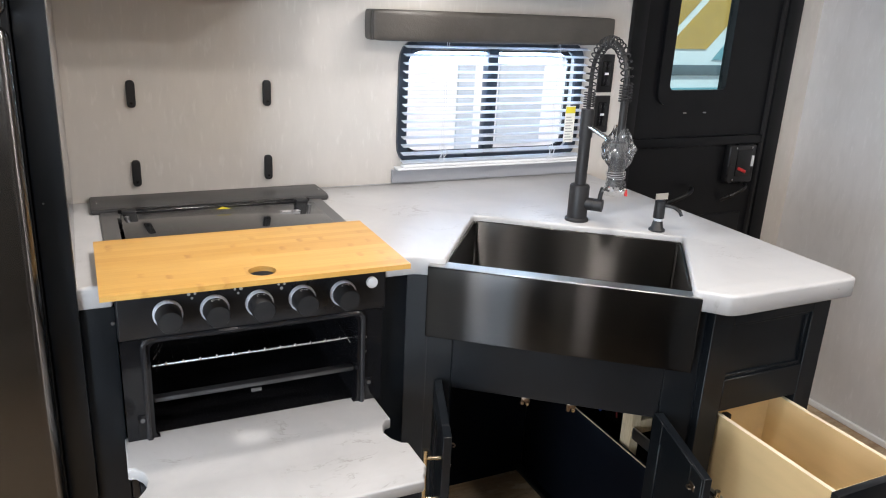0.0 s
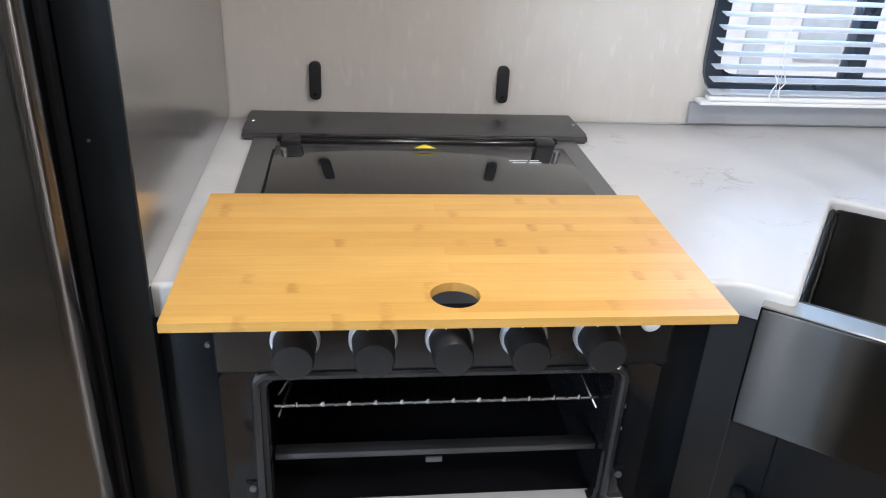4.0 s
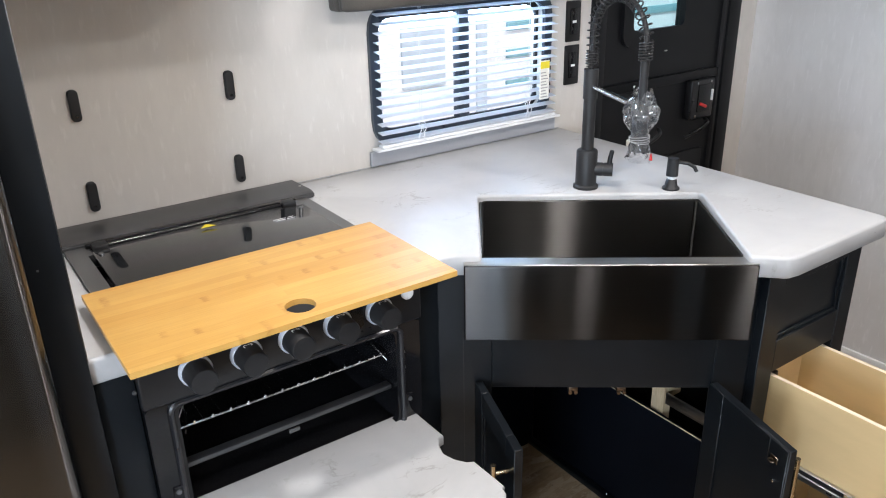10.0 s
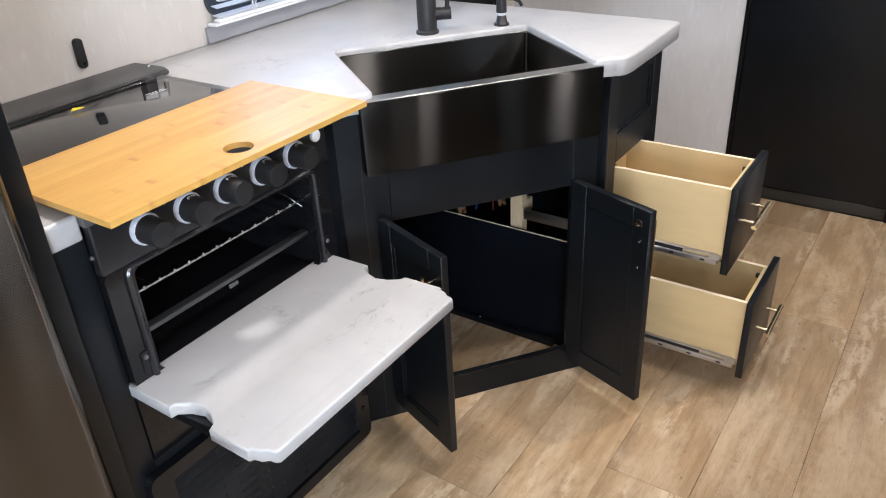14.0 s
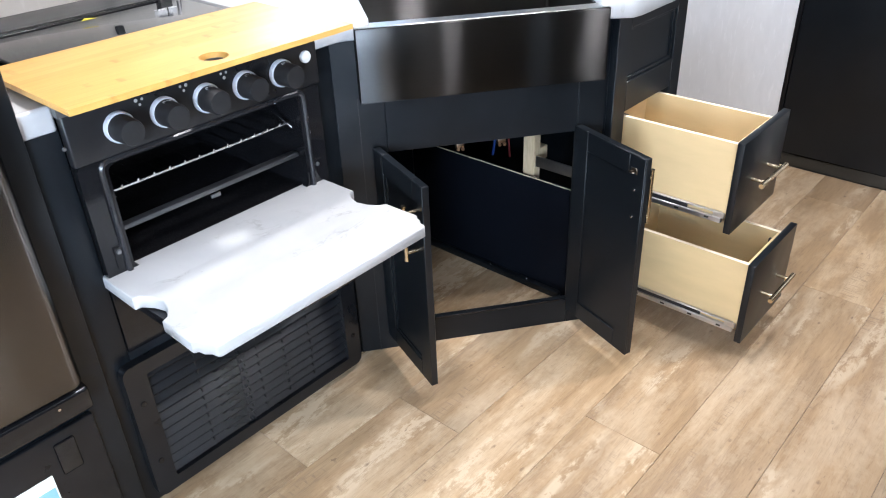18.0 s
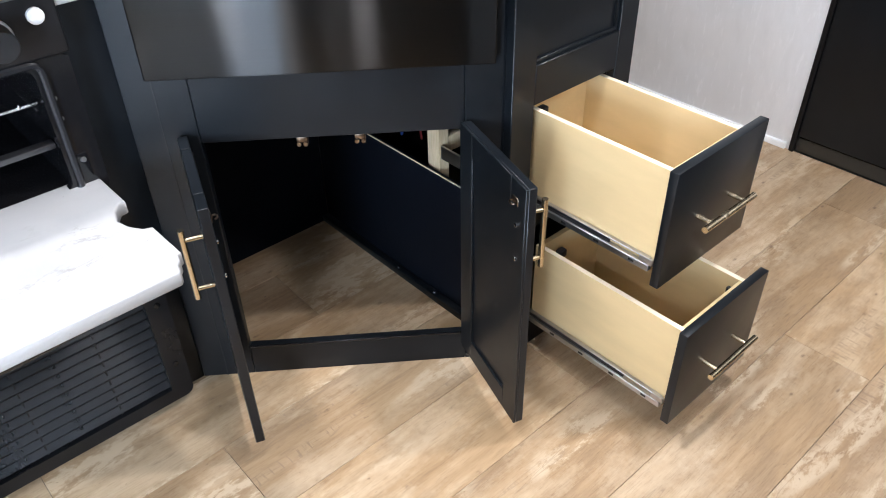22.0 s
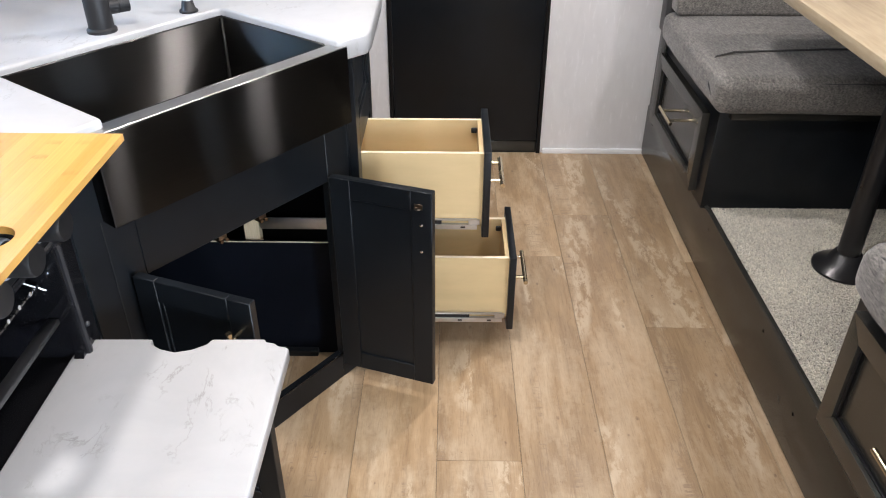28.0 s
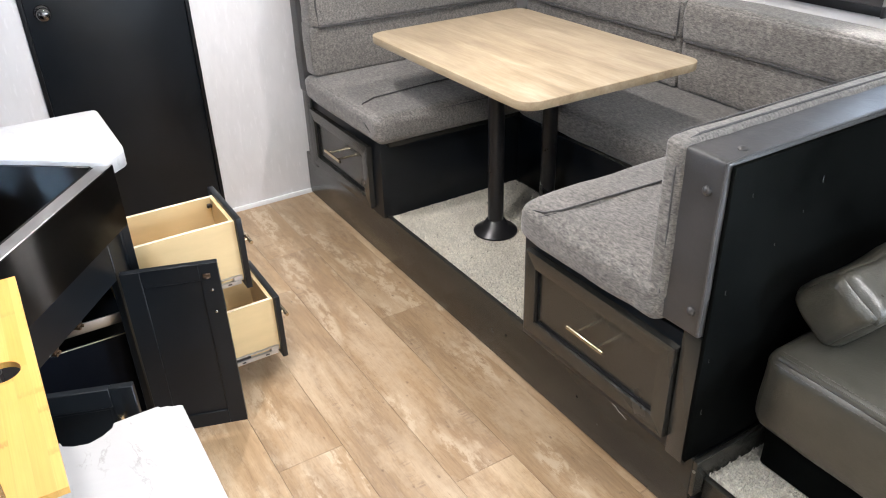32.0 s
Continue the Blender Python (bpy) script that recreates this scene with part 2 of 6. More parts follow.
def make_streaky(name, stops, stretch, scale, rough, knot=None, shuffle=False, coat=0.0, relief=0.12):
    """Wood and plywood with grain along the axis that is stretched least."""
    m, n, l, b = nodes_of(name)
    v = coords(n, l, stretch, shuffle)
    g = noise_node(n, l, v, scale, 8, 0.62, 0.5)
    f = noise_node(n, l, v, scale * 6, 4, 0.6)
    cloud = noise_node(n, l, coords(n, l), 6, 4)
    col = ramp(n, l, g, stops)
    col = blend(n, l, col, ramp(n, l, f, [(0.35, (0.86, 0.84, 0.8)), (0.62, (1.05, 1.05, 1.05))]), 0.8, "MULTIPLY")
    col = blend(n, l, col, ramp(n, l, cloud, [(0.3, (0.92, 0.9, 0.87)), (0.7, (1.05, 1.05, 1.05))]), 1.0, "MULTIPLY")
    if knot:
        vo = n.new("ShaderNodeTexVoronoi")
        vo.voronoi_dimensions = "2D"
        vo.inputs["Scale"].default_value = knot[0]
        l.new(coords(n, l, knot[1]), vo.inputs["Vector"])
        mask = ramp(n, l, vo.outputs["Distance"], [(0.06, (0.75, 0.75, 0.75)), (0.16, (0, 0, 0))])
        broken = ramp(n, l, noise_node(n, l, coords(n, l, (1, 3, 1)), 130, 3), [(0.4, (0.2, 0.2, 0.2)), (0.6, (1, 1, 1))])
        mask = blend(n, l, mask, broken, 1.0, "MULTIPLY")
        col = blend(n, l, col, knot[2], mask)
    l.new(col, b.inputs["Base Color"])
    b.inputs["Roughness"].default_value = rough
    b.inputs["Coat Weight"].default_value = coat
    bump(n, l, b, f, relief, 0.0006)
    return m


def make_bamboo(name):
    """Glued bamboo strips along x, each with its own tone, and scattered darker nodes."""
    m, n, l, b = nodes_of(name)
    v = coords(n, l)
    br = n.new("ShaderNodeTexBrick")
    br.inputs["Scale"].default_value = 1.0
    br.inputs["Brick Width"].default_value, br.inputs["Row Height"].default_value = 0.9, 0.021
    br.inputs["Mortar Size"].default_value = 0.0003
    br.inputs["Color1"].default_value, br.inputs["Color2"].default_value = (0.495, 0.273, 0.064, 1), (0.565, 0.336, 0.094, 1)
    br.inputs["Mortar"].default_value = (0.50, 0.28, 0.08, 1)
    l.new(v, br.inputs["Vector"])
    g = noise_node(n, l, coords(n, l, (0.6, 22, 22)), 16, 6, 0.6)
    cloud = noise_node(n, l, coords(n, l, (1, 2.2, 1)), 5, 4, 0.6)
    col = blend(n, l, br.outputs["Color"], ramp(n, l, g, [(0.3, (0.93, 0.91, 0.88)), (0.7, (1.05, 1.05, 1.05))]), 1.0, "MULTIPLY")
    col = blend(n, l, col, ramp(n, l, cloud, [(0.3, (0.92, 0.89, 0.83)), (0.7, (1.05, 1.05, 1.08))]), 1.0, "MULTIPLY")
    cell, cut, fine_ = n.new("ShaderNodeVectorMath"), n.new("ShaderNodeVectorMath"), n.new("ShaderNodeTexWhiteNoise")
    cut.operation = "FLOOR"
    cell.operation = "FRACTION"
    sc = coords(n, l, (21.0, 1 / 0.021, 0.001))
    l.new(sc, cut.inputs[0])
    l.new(sc, cell.inputs[0])
    fine_.noise_dimensions = "2D"
    l.new(cut.outputs[0], fine_.inputs["Vector"])
    split = n.new("ShaderNodeSeparateXYZ")
    l.new(cell.outputs[0], split.inputs[0])
    ragged = noise_node(n, l, coords(n, l, (0.35, 2.6, 1)), 150, 4, 0.7)
    away = n.new("ShaderNodeMath")
    away.operation = "MULTIPLY_ADD"
    away.inputs[1].default_value = 0.45
    l.new(ragged, away.inputs[0])
    l.new(split.outputs[0], away.inputs[2])
    spot = ramp(n, l, away.outputs[0], [(0.52, (0, 0, 0)), (0.60, (1, 1, 1)), (0.74, (0.75, 0.75, 0.75)), (0.86, (0, 0, 0))])
    some = ramp(n, l, fine_.outputs["Value"], [(0.83, (0, 0, 0)), (0.85, (0.40, 0.40, 0.40)), (1.0, (0.85, 0.85, 0.85))])
    grit = ramp(n, l, noise_node(n, l, coords(n, l, (0.5, 1.8, 1)), 120, 5), [(0.36, (0.3, 0.3, 0.3)), (0.54, (1, 1, 1))])
    mask = blend(n, l, blend(n, l, spot, some, 1.0, "MULTIPLY"), grit, 1.0, "MULTIPLY")
    col = blend(n, l, col, (0.35, 0.165, 0.035), mask)
    l.new(col, b.inputs["Base Color"])
    b.inputs["Roughness"].default_value = 0.34
    bump(n, l, b, g, 0.05, 0.0004)
    return m


def make_brushed(name, c, rough, stretch, mirror=0.35, smear=0.8):
    """Steel brushed level, so that lights smear upright in it, with some plain sheen under the brushing."""
    m, n, l, b = nodes_of(name)
    g = noise_node(n, l, coords(n, l, stretch), 30, 5, 0.7)
    big = noise_node(n, l, coords(n, l), 3, 3)
    col = ramp(n, l, g, [(0.3, tuple(k * 0.94 for k in c)), (0.7, tuple(k * 1.06 for k in c))])
    l.new(col, b.inputs["Base Color"])
    b.inputs["Metallic"].default_value = 1.0
    rough_var(n, l, b, big, 0.16, 0.22)
    br, mix, up_ = n.new("ShaderNodeBsdfAnisotropic"), n.new("ShaderNodeMixShader"), n.new("ShaderNodeCombineXYZ")
    for k, val_ in enumerate((0.02, 0.03, 1.0)):
        up_.inputs[k].default_value = val_
    l.new(up_.outputs[0], br.inputs["Tangent"])
    l.new(col, br.inputs["Color"])
    br.inputs["Roughness"].default_value, br.inputs["Anisotropy"].default_value = rough, -smear
    mix.inputs[0].default_value = mirror
    l.new(br.outputs[0], mix.inputs[1])
    l.new(b.outputs[0], mix.inputs[2])
    l.new(mix.outputs[0], n["Material Output"].inputs["Surface"])
    return m


def make_fabric(name, dark, light, scale=260.0):
    m, n, l, b = nodes_of(name)
    f = noise_node(n, l, coords(n, l, (0.28, 0.6, 1.0)), scale, 5, 0.72)
    w = noise_node(n, l, coords(n, l, (0.5, 1, 0.5)), scale * 0.45, 4, 0.65)
    big = noise_node(n, l, coords(n, l), 5, 3)
    mid = tuple((a + c) / 2 for a, c in zip(dark, light))
    col = ramp(n, l, f, [(0.3, dark), (0.5, mid), (0.72, light)])
    col = blend(n, l, col, ramp(n, l, w, [(0.4, (0.75, 0.75, 0.75)), (0.62, (1.15, 1.15, 1.15))]), 0.9, "MULTIPLY")
    col = blend(n, l, col, ramp(n, l, big, [(0.3, (0.88, 0.88, 0.88)), (0.7, (1.08, 1.08, 1.08))]), 1.0, "MULTIPLY")
    l.new(col, b.inputs["Base Color"])
    b.inputs["Roughness"].default_value = 0.85
    b.inputs["Sheen Weight"].default_value = 0.25
    bump(n, l, b, f, 0.5, 0.0015)
    return m


def make_leather(name, c, rough=0.42):
    m, n, l, b = nodes_of(name)
    vo = n.new("ShaderNodeTexVoronoi")
    vo.inputs["Scale"].default_value = 260
    l.new(coords(n, l), vo.inputs["Vector"])
    big = noise_node(n, l, coords(n, l), 7, 5)
    col = ramp(n, l, big, [(0.3, tuple(k * 0.75 for k in c)), (0.7, tuple(k * 1.25 for k in c))])
    l.new(col, b.inputs["Base Color"])
    rough_var(n, l, b, big, rough * 0.85, rough * 1.2)
    fold = n.new("ShaderNodeMath")
    fold.operation = "MULTIPLY_ADD"
    fold.inputs[1].default_value = 5.0
    l.new(noise_node(n, l, coords(n, l, (1, 1, 1.6)), 22, 5, 0.6, 0.6), fold.inputs[0])
    l.new(vo.outputs["Distance"], fold.inputs[2])
    bump(n, l, b, fold.outputs[0], 0.30, 0.0010)
    return m


def make_glass(name, tint=(1, 1, 1), rough=0.0):
    m, n, l, b = nodes_of(name)
    b.inputs["Base Color"].default_value = (*tint, 1)
    b.inputs["Transmission Weight"].default_value = 1.0
    b.inputs["Roughness"].default_value = rough
    b.inputs["IOR"].default_value = 1.45
    return m


WALL = make_wallpaper("wallpaper", (0.60, 0.565, 0.52), (0.67, 0.64, 0.595))
# same wallpaper, whiter: the stronger light on the end wall is in its colour
WALL_LIT = make_wallpaper("wallpaper_end", (0.62, 0.61, 0.605), (0.70, 0.69, 0.69))
CEILING = plain("ceiling_board", (0.74, 0.72, 0.69), 0.6, vary=0.04)
BLACK = plain("black_cabinet", (0.0058, 0.0075, 0.0096), 0.33, vary=0.25, scale=5, relief=0.012, spec=0.30)
BROWNBLACK = plain("dark_fascia", (0.0235, 0.0232, 0.0203), 0.24, vary=0.10, scale=5, spec=0.55)
FRAMEBLACK = plain("black_frame", (0.0055, 0.0058, 0.0068), 0.36, vary=0.2, spec=0.22)
ENAMEL = plain("black_enamel", (0.007, 0.007, 0.008), 0.13, vary=0.2, relief=0.02, spec=0.4)
PLASTIC = plain("black_plastic", (0.011, 0.011, 0.012), 0.30, vary=0.2, spec=0.4)
RUBBER = plain("matte_black", (0.014, 0.014, 0.015), 0.5, vary=0.2, spec=0.4)
GRILLE = plain("grille_plastic", (0.0065, 0.0072, 0.0088), 0.30, vary=0.2, spec=0.40)
COOKFRAME = plain("cooktop_frame", (0.16, 0.16, 0.163), 0.36, metal=0.7, vary=0.1)
LIDGLASS = plain("dark_lid_glass", (0.010, 0.011, 0.0125), 0.05, vary=0.1, relief=0.0)
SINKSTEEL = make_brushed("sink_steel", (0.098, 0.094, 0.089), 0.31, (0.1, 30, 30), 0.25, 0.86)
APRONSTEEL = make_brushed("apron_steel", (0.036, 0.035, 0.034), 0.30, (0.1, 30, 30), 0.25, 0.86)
RIMSTEEL = plain("rim_steel", (0.50, 0.49, 0.47), 0.34, metal=1.0, vary=0.1, scale=12)
FRIDGESTEEL = make_brushed("fridge_steel", (0.125, 0.121, 0.118), 0.27, (0.1, 0.1, 30), 0.5, 0.86)
PANELSTEEL = plain("side_steel", (0.52, 0.518, 0.515), 0.22, metal=0.92, vary=0.06, scale=4, relief=0.01)
RINGGREY = plain("satin_ring", (0.60, 0.63, 0.70), 0.3, metal=0.2, vary=0.05)
CHROME = plain("chrome", (0.62, 0.62, 0.62), 0.18, metal=1.0, vary=0.08)
ZINC = plain("zinc_slide", (0.50, 0.50, 0.51), 0.32, metal=1.0, vary=0.15)
BRONZE = plain("bronze_clip", (0.20, 0.15, 0.11), 0.3, metal=1.0, vary=0.1)
GOLD = plain("champagne_gold", (0.62, 0.52, 0.36), 0.24, metal=1.0, vary=0.08)
# black window frame; its blue lift is the window's glare put into the colour
FRAMEHAZE = plain("window_frame_black", (0.020, 0.029, 0.043), 0.30, vary=0.15, spec=0.6)
# grey that paints the sill's shade on the wallpaper below it
SILLSHADE = plain("satin_trim", (0.40, 0.41, 0.44), 0.45, metal=0.2, vary=0.08, stretch=(0.3, 3, 3))
MARBLE = make_marble("marble_laminate")
FLOOR = make_floor_wood("floor_plank")
BAMBOO = make_bamboo("bamboo")
PLY = plain("birch_ply", (0.61, 0.46, 0.247), 0.36, vary=0.07, scale=7, fine=120, relief=0.05, stretch=(3, 0.7, 3))
PLYEDGE = plain("ply_edge", (0.72, 0.62, 0.46), 0.5)
PINE = make_streaky("pine_post", [(0.3, (0.55, 0.44, 0.28)), (0.7, (0.68, 0.57, 0.40))], (8, 8, 0.8), 6, 0.6)
OAK = make_streaky("table_oak", [(0.25, (0.215, 0.162, 0.10)), (0.5, (0.325, 0.258, 0.168)), (0.75, (0.41, 0.34, 0.238))], (0.6, 4.5, 4.5), 3.8, 0.38)
FABRIC = make_fabric("grey_tweed", (0.030, 0.027, 0.0245), (0.235, 0.218, 0.195), 240.0)
SEAMCORD = make_fabric("dark_piping", (0.018, 0.017, 0.017), (0.060, 0.057, 0.055), 300.0)
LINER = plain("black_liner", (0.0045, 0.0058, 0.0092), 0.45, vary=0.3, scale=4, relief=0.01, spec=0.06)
SIDEPANEL = plain("satin_black_panel", (0.0036, 0.0040, 0.0038), 0.55, vary=0.5, scale=3.5, relief=0.02, spec=0.0)
CARPET = make_fabric("carpet", (0.60, 0.565, 0.475), (0.84, 0.80, 0.70), 420)
VINYL = make_leather("black_vinyl", (0.036, 0.0345, 0.034), 0.43)
LEATHER = make_leather("brown_leather", (0.050, 0.047, 0.037), 0.31)
VALANCE = make_leather("taupe_vinyl", (0.060, 0.054, 0.047), 0.42)
WHITEPL = plain("white_plastic", (0.78, 0.79, 0.80), 0.4, vary=0.03)
SLAT, n_, l_, b_ = nodes_of("blind_slat")
b_.inputs["Base Color"].default_value, b_.inputs["Roughness"].default_value = (0.80, 0.82, 0.85, 1), 0.45
t_, x_ = n_.new("ShaderNodeBsdfTranslucent"), n_.new("ShaderNodeMixShader")
t_.inputs[0].default_value = (0.80, 0.84, 0.90, 1)
x_.inputs[0].default_value = 0.6
l_.new(b_.outputs[0], x_.inputs[1])
l_.new(t_.outputs[0], x_.inputs[2])
l_.new(x_.outputs[0], n_["Material Output"].inputs["Surface"])
PAPER = plain("paper", (0.78, 0.77, 0.72), 0.7, vary=0.03)
YELLOW = plain("yellow_print", (0.75, 0.62, 0.03), 0.6, vary=0.05)
RED = plain("red_plastic", (0.55, 0.02, 0.02), 0.4, vary=0.1)
GREYPRINT = plain("grey_print", (0.35, 0.35, 0.34), 0.6, vary=0.05)
THREAD = plain("grey_thread", (0.105, 0.10, 0.088), 0.7, vary=0.1)
SCUFF = plain("worn_paint", (0.034, 0.035, 0.032), 0.5, vary=0.3, scale=60)
WHITEPRINT = plain("white_print", (0.72, 0.72, 0.72), 0.6, vary=0.05)
BLUEWIRE = plain("blue_wire", (0.015, 0.04, 0.16), 0.4)
GLASS = make_glass("window_glass")
TINTED = make_glass("tinted_glass", (0.50, 0.72, 0.74))
FILM = make_glass("clear_film", (1, 1, 1), 0.06)
fn, fk = FILM.node_tree.nodes, FILM.node_tree.links
fb_ = fn["Principled BSDF"]
fb_.inputs["Transmission Weight"].default_value, fb_.inputs["Base Color"].default_value, fb_.inputs["Roughness"].default_value = 0.0, (0.55, 0.57, 0.60, 1), 0.10
fc_, fg_, fm_, fm2_, ff_ = fn.new("ShaderNodeBsdfTransparent"), fn.new("ShaderNodeBsdfGlossy"), fn.new("ShaderNodeMixShader"), fn.new("ShaderNodeMixShader"), fn.new("ShaderNodeFresnel")
fg_.inputs["Roughness"].default_value = 0.09
ff_.inputs["IOR"].default_value = 1.8
fm_.inputs[0].default_value = 0.07
fk.new(fc_.outputs[0], fm_.inputs[1])
fk.new(fb_.outputs[0], fm_.inputs[2])
fk.new(ff_.outputs[0], fm2_.inputs[0])
fk.new(fm_.outputs[0], fm2_.inputs[1])
fk.new(fg_.outputs[0], fm2_.inputs[2])
fk.new(fm2_.outputs[0], fn["Material Output"].inputs["Surface"])
TRAILER_WHITE = plain("trailer_white", (0.90, 0.91, 0.93), 0.35, vary=0.05)
TRAILER_TEAL = plain("trailer_teal", (0.22, 0.42, 0.47), 0.35, vary=0.08)
TRAILER_ORANGE = plain("trailer_orange", (0.62, 0.36, 0.09), 0.35, vary=0.08)
TRAILER_PALE = plain("trailer_pale_blue", (0.56, 0.64, 0.72), 0.4, vary=0.08)
TRAILER_GREY = plain("trailer_grey", (0.12, 0.15, 0.17), 0.4, vary=0.1)
GRAVEL = plain("gravel_lot", (0.42, 0.40, 0.37), 0.85, vary=0.3, scale=3, fine=60, relief=0.6)

# ---- building helpers ----
PLACE = {}


def thing(name, at, label, category, group="", kind="", rz=0.0):
    ob = new(name)
    m = pose(*at, 0, 0, rz)
    ob.matrix_basis = m
    ob.empty_display_size = 0.05
    PLACE[ob.name] = m
    return tagged(ob, label, category, group, kind)


def finish(bm, material, name, smooth):
    bmesh.ops.recalc_face_normals(bm, faces=bm.faces[:])
    me = bpy.data.meshes.new(name)
    bm.to_mesh(me)
    bm.free()
    if smooth:
        me.shade_smooth()
        me.set_sharp_from_angle(angle=radians(smooth))
    me.materials.append(material)
    return me


def part(name, bm, material, parent, label="", local=False, smooth=40):
    """One mesh under a thing or a part. The bmesh is in world space, or in the thing's own when local."""
    m = PLACE[parent.name]
    if not local:
        bm.transform(m.inverted())
    ob = new(name, finish(bm, material, name, smooth))
    ob.parent = parent
    PLACE[ob.name] = m
    return tagged(ob, label)


def again(ob, m):
    """A like part on the same mesh, moved by m inside its thing."""
    c = new(ob.name.split(".")[0], ob.data)
    c.parent, c.matrix_basis = ob.parent, m
    PLACE[c.name] = PLACE[ob.parent.name] @ m
    return c


def single(name, bm, material, label, category, group="", kind="", smooth=40):
    ob = new(name, finish(bm, material, name, smooth))
    PLACE[ob.name] = Matrix.Identity(4)
    return tagged(ob, label, category, group, kind)


def box(x0, x1, y0, y1, z0, z1, bevel=0.0, seg=2, bm=None):
    b = bmesh.new()
    bmesh.ops.create_cube(b, size=1)
    for v in b.verts:
        v.co = Vector((x0 + (v.co.x + 0.5) * (x1 - x0), y0 + (v.co.y + 0.5) * (y1 - y0), z0 + (v.co.z + 0.5) * (z1 - z0)))
    if bevel:
        bmesh.ops.bevel(b, geom=b.edges[:], offset=bevel, segments=seg, profile=0.5, affect="EDGES")
    return add(bm, b)


def add(bm, b):
    if bm is None:
        return b
    me = bpy.data.meshes.new("tmp")
    b.to_mesh(me)
    b.free()
    bm.from_mesh(me)
    bpy.data.meshes.remove(me)
    return bm


def rod(p0, p1, r0, r1=None, seg=16, bm=None):
    p0, p1 = Vector(p0), Vector(p1)
    d = p1 - p0
    b = bmesh.new()
    m = Matrix.Translation((p0 + p1) / 2) @ d.to_track_quat("Z", "Y").to_matrix().to_4x4()
    bmesh.ops.create_cone(b, cap_ends=True, segments=seg, radius1=r0, radius2=r0 if r1 is None else r1, depth=d.length, matrix=m)
    return add(bm, b)


def fillet(pts, r, seg=5):
    """Round the corners of a closed outline; r is one radius or one for each corner."""
    out, k = [], len(pts)
    for i, p in enumerate(pts):
        rad = r[i] if isinstance(r, (list, tuple)) else r
        p, a, c = Vector(p), Vector(pts[i - 1]), Vector(pts[(i + 1) % k])
        if rad <= 0:
            out.append(p)
            continue
        u, w = (a - p).normalized(), (c - p).normalized()
        ang = u.angle(w)
        t = min(rad / math.tan(ang / 2), (a - p).length * 0.49, (c - p).length * 0.49)
        q0, q1 = p + u * t, p + w * t
        for s in range(seg + 1):
            f = s / seg
            out.append(q0 * (1 - f) ** 2 + p * 2 * f * (1 - f) + q1 * f ** 2)
    return out


def prism(pts, z0, z1, edge=0.0, seg=3, both=False, bm=None):
    b = bmesh.new()
    low = [b.verts.new((p[0], p[1], z0)) for p in pts]
    high = [b.verts.new((p[0], p[1], z1)) for p in pts]
    b.faces.new(high)
    b.faces.new(low[::-1])
    k = len(pts)
    for i in range(k):
        b.faces.new((low[i], low[(i + 1) % k], high[(i + 1) % k], high[i]))
    bmesh.ops.recalc_face_normals(b, faces=b.faces[:])
    if edge:
        es = [e for e in b.edges if all(abs(v.co.z - z1) < 1e-6 for v in e.verts) or (both and all(abs(v.co.z - z0) < 1e-6 for v in e.verts))]
        bmesh.ops.bevel(b, geom=es, offset=edge, segments=seg, profile=0.5, affect="EDGES")
    return add(bm, b)


def slab(pts, z0, z1, r=0.010, seg=4, under=0.0):
    """A worktop with a rounded upper edge, from any simple outline."""
    pts = [Vector((p[0], p[1])) for p in pts]
    clean = [p for i, p in enumerate(pts) if (p - pts[i - 1]).length > 1e-5]
    pts, k = clean, len(clean)
    if sum(a.x * c.y - c.x * a.y for a, c in zip(pts, pts[1:] + pts[:1])) < 0:
        pts.reverse()
    inward = []
    for i in range(k):
        e0, e1 = (pts[i] - pts[i - 1]).normalized(), (pts[(i + 1) % k] - pts[i]).normalized()
        n0, n1 = Vector((-e0.y, e0.x)), Vector((-e1.y, e1.x))
        m = (n0 + n1).normalized()
        inward.append(m / max(0.5, m.dot(n0)))
    levels = [(under, z0), (0.0, z0 + under)] if under else [(0.0, z0)]
    levels += [(r * (1 - math.cos(math.pi / 2 * j / seg)), z1 - r + r * math.sin(math.pi / 2 * j / seg)) for j in range(seg + 1)]
    b = bmesh.new()
    rows = [[b.verts.new((p.x + w.x * d, p.y + w.y * d, z)) for p, w in zip(pts, inward)] for d, z in levels]
    for r0, r1 in zip(rows, rows[1:]):
        for i in range(k):
            b.faces.new((r0[i], r0[(i + 1) % k], r1[(i + 1) % k], r1[i]))
    for tri in tessellate_polygon([[Vector((p.x, p.y, 0)) for p in pts]]):
        for row in (rows[0], rows[-1]):
            b.faces.new([row[i] for i in tri])
    return b


def ring(outer, inner, z0, z1, bm=None):
    """A flat frame between two outlines with the same number of points."""
    b = bmesh.new()
    k = len(outer)
    vs = [[b.verts.new((p[0], p[1], z)) for p in o] for z in (z0, z1) for o in (outer, inner)]
    ol, il, oh, ih = vs
    for i in range(k):
        j = (i + 1) % k
        b.faces.new((oh[i], oh[j], ih[j], ih[i]))
        b.faces.new((ol[j], ol[i], il[i], il[j]))
        b.faces.new((ol[i], ol[j], oh[j], oh[i]))
        b.faces.new((il[j], il[i], ih[i], ih[j]))
    return add(bm, b)


def rounded_rect(x0, x1, y0, y1, r, seg=5):
    return fillet([(x0, y0), (x1, y0), (x1, y1), (x0, y1)], r, seg)


def upright(bm, y):
    """Turn a shape built in x-y so that its y becomes z and it faces the kitchen from depth y."""
    bm.transform(Matrix(((1, 0, 0, 0), (0, 0, -1, y), (0, 1, 0, 0), (0, 0, 0, 1))))
    return bm


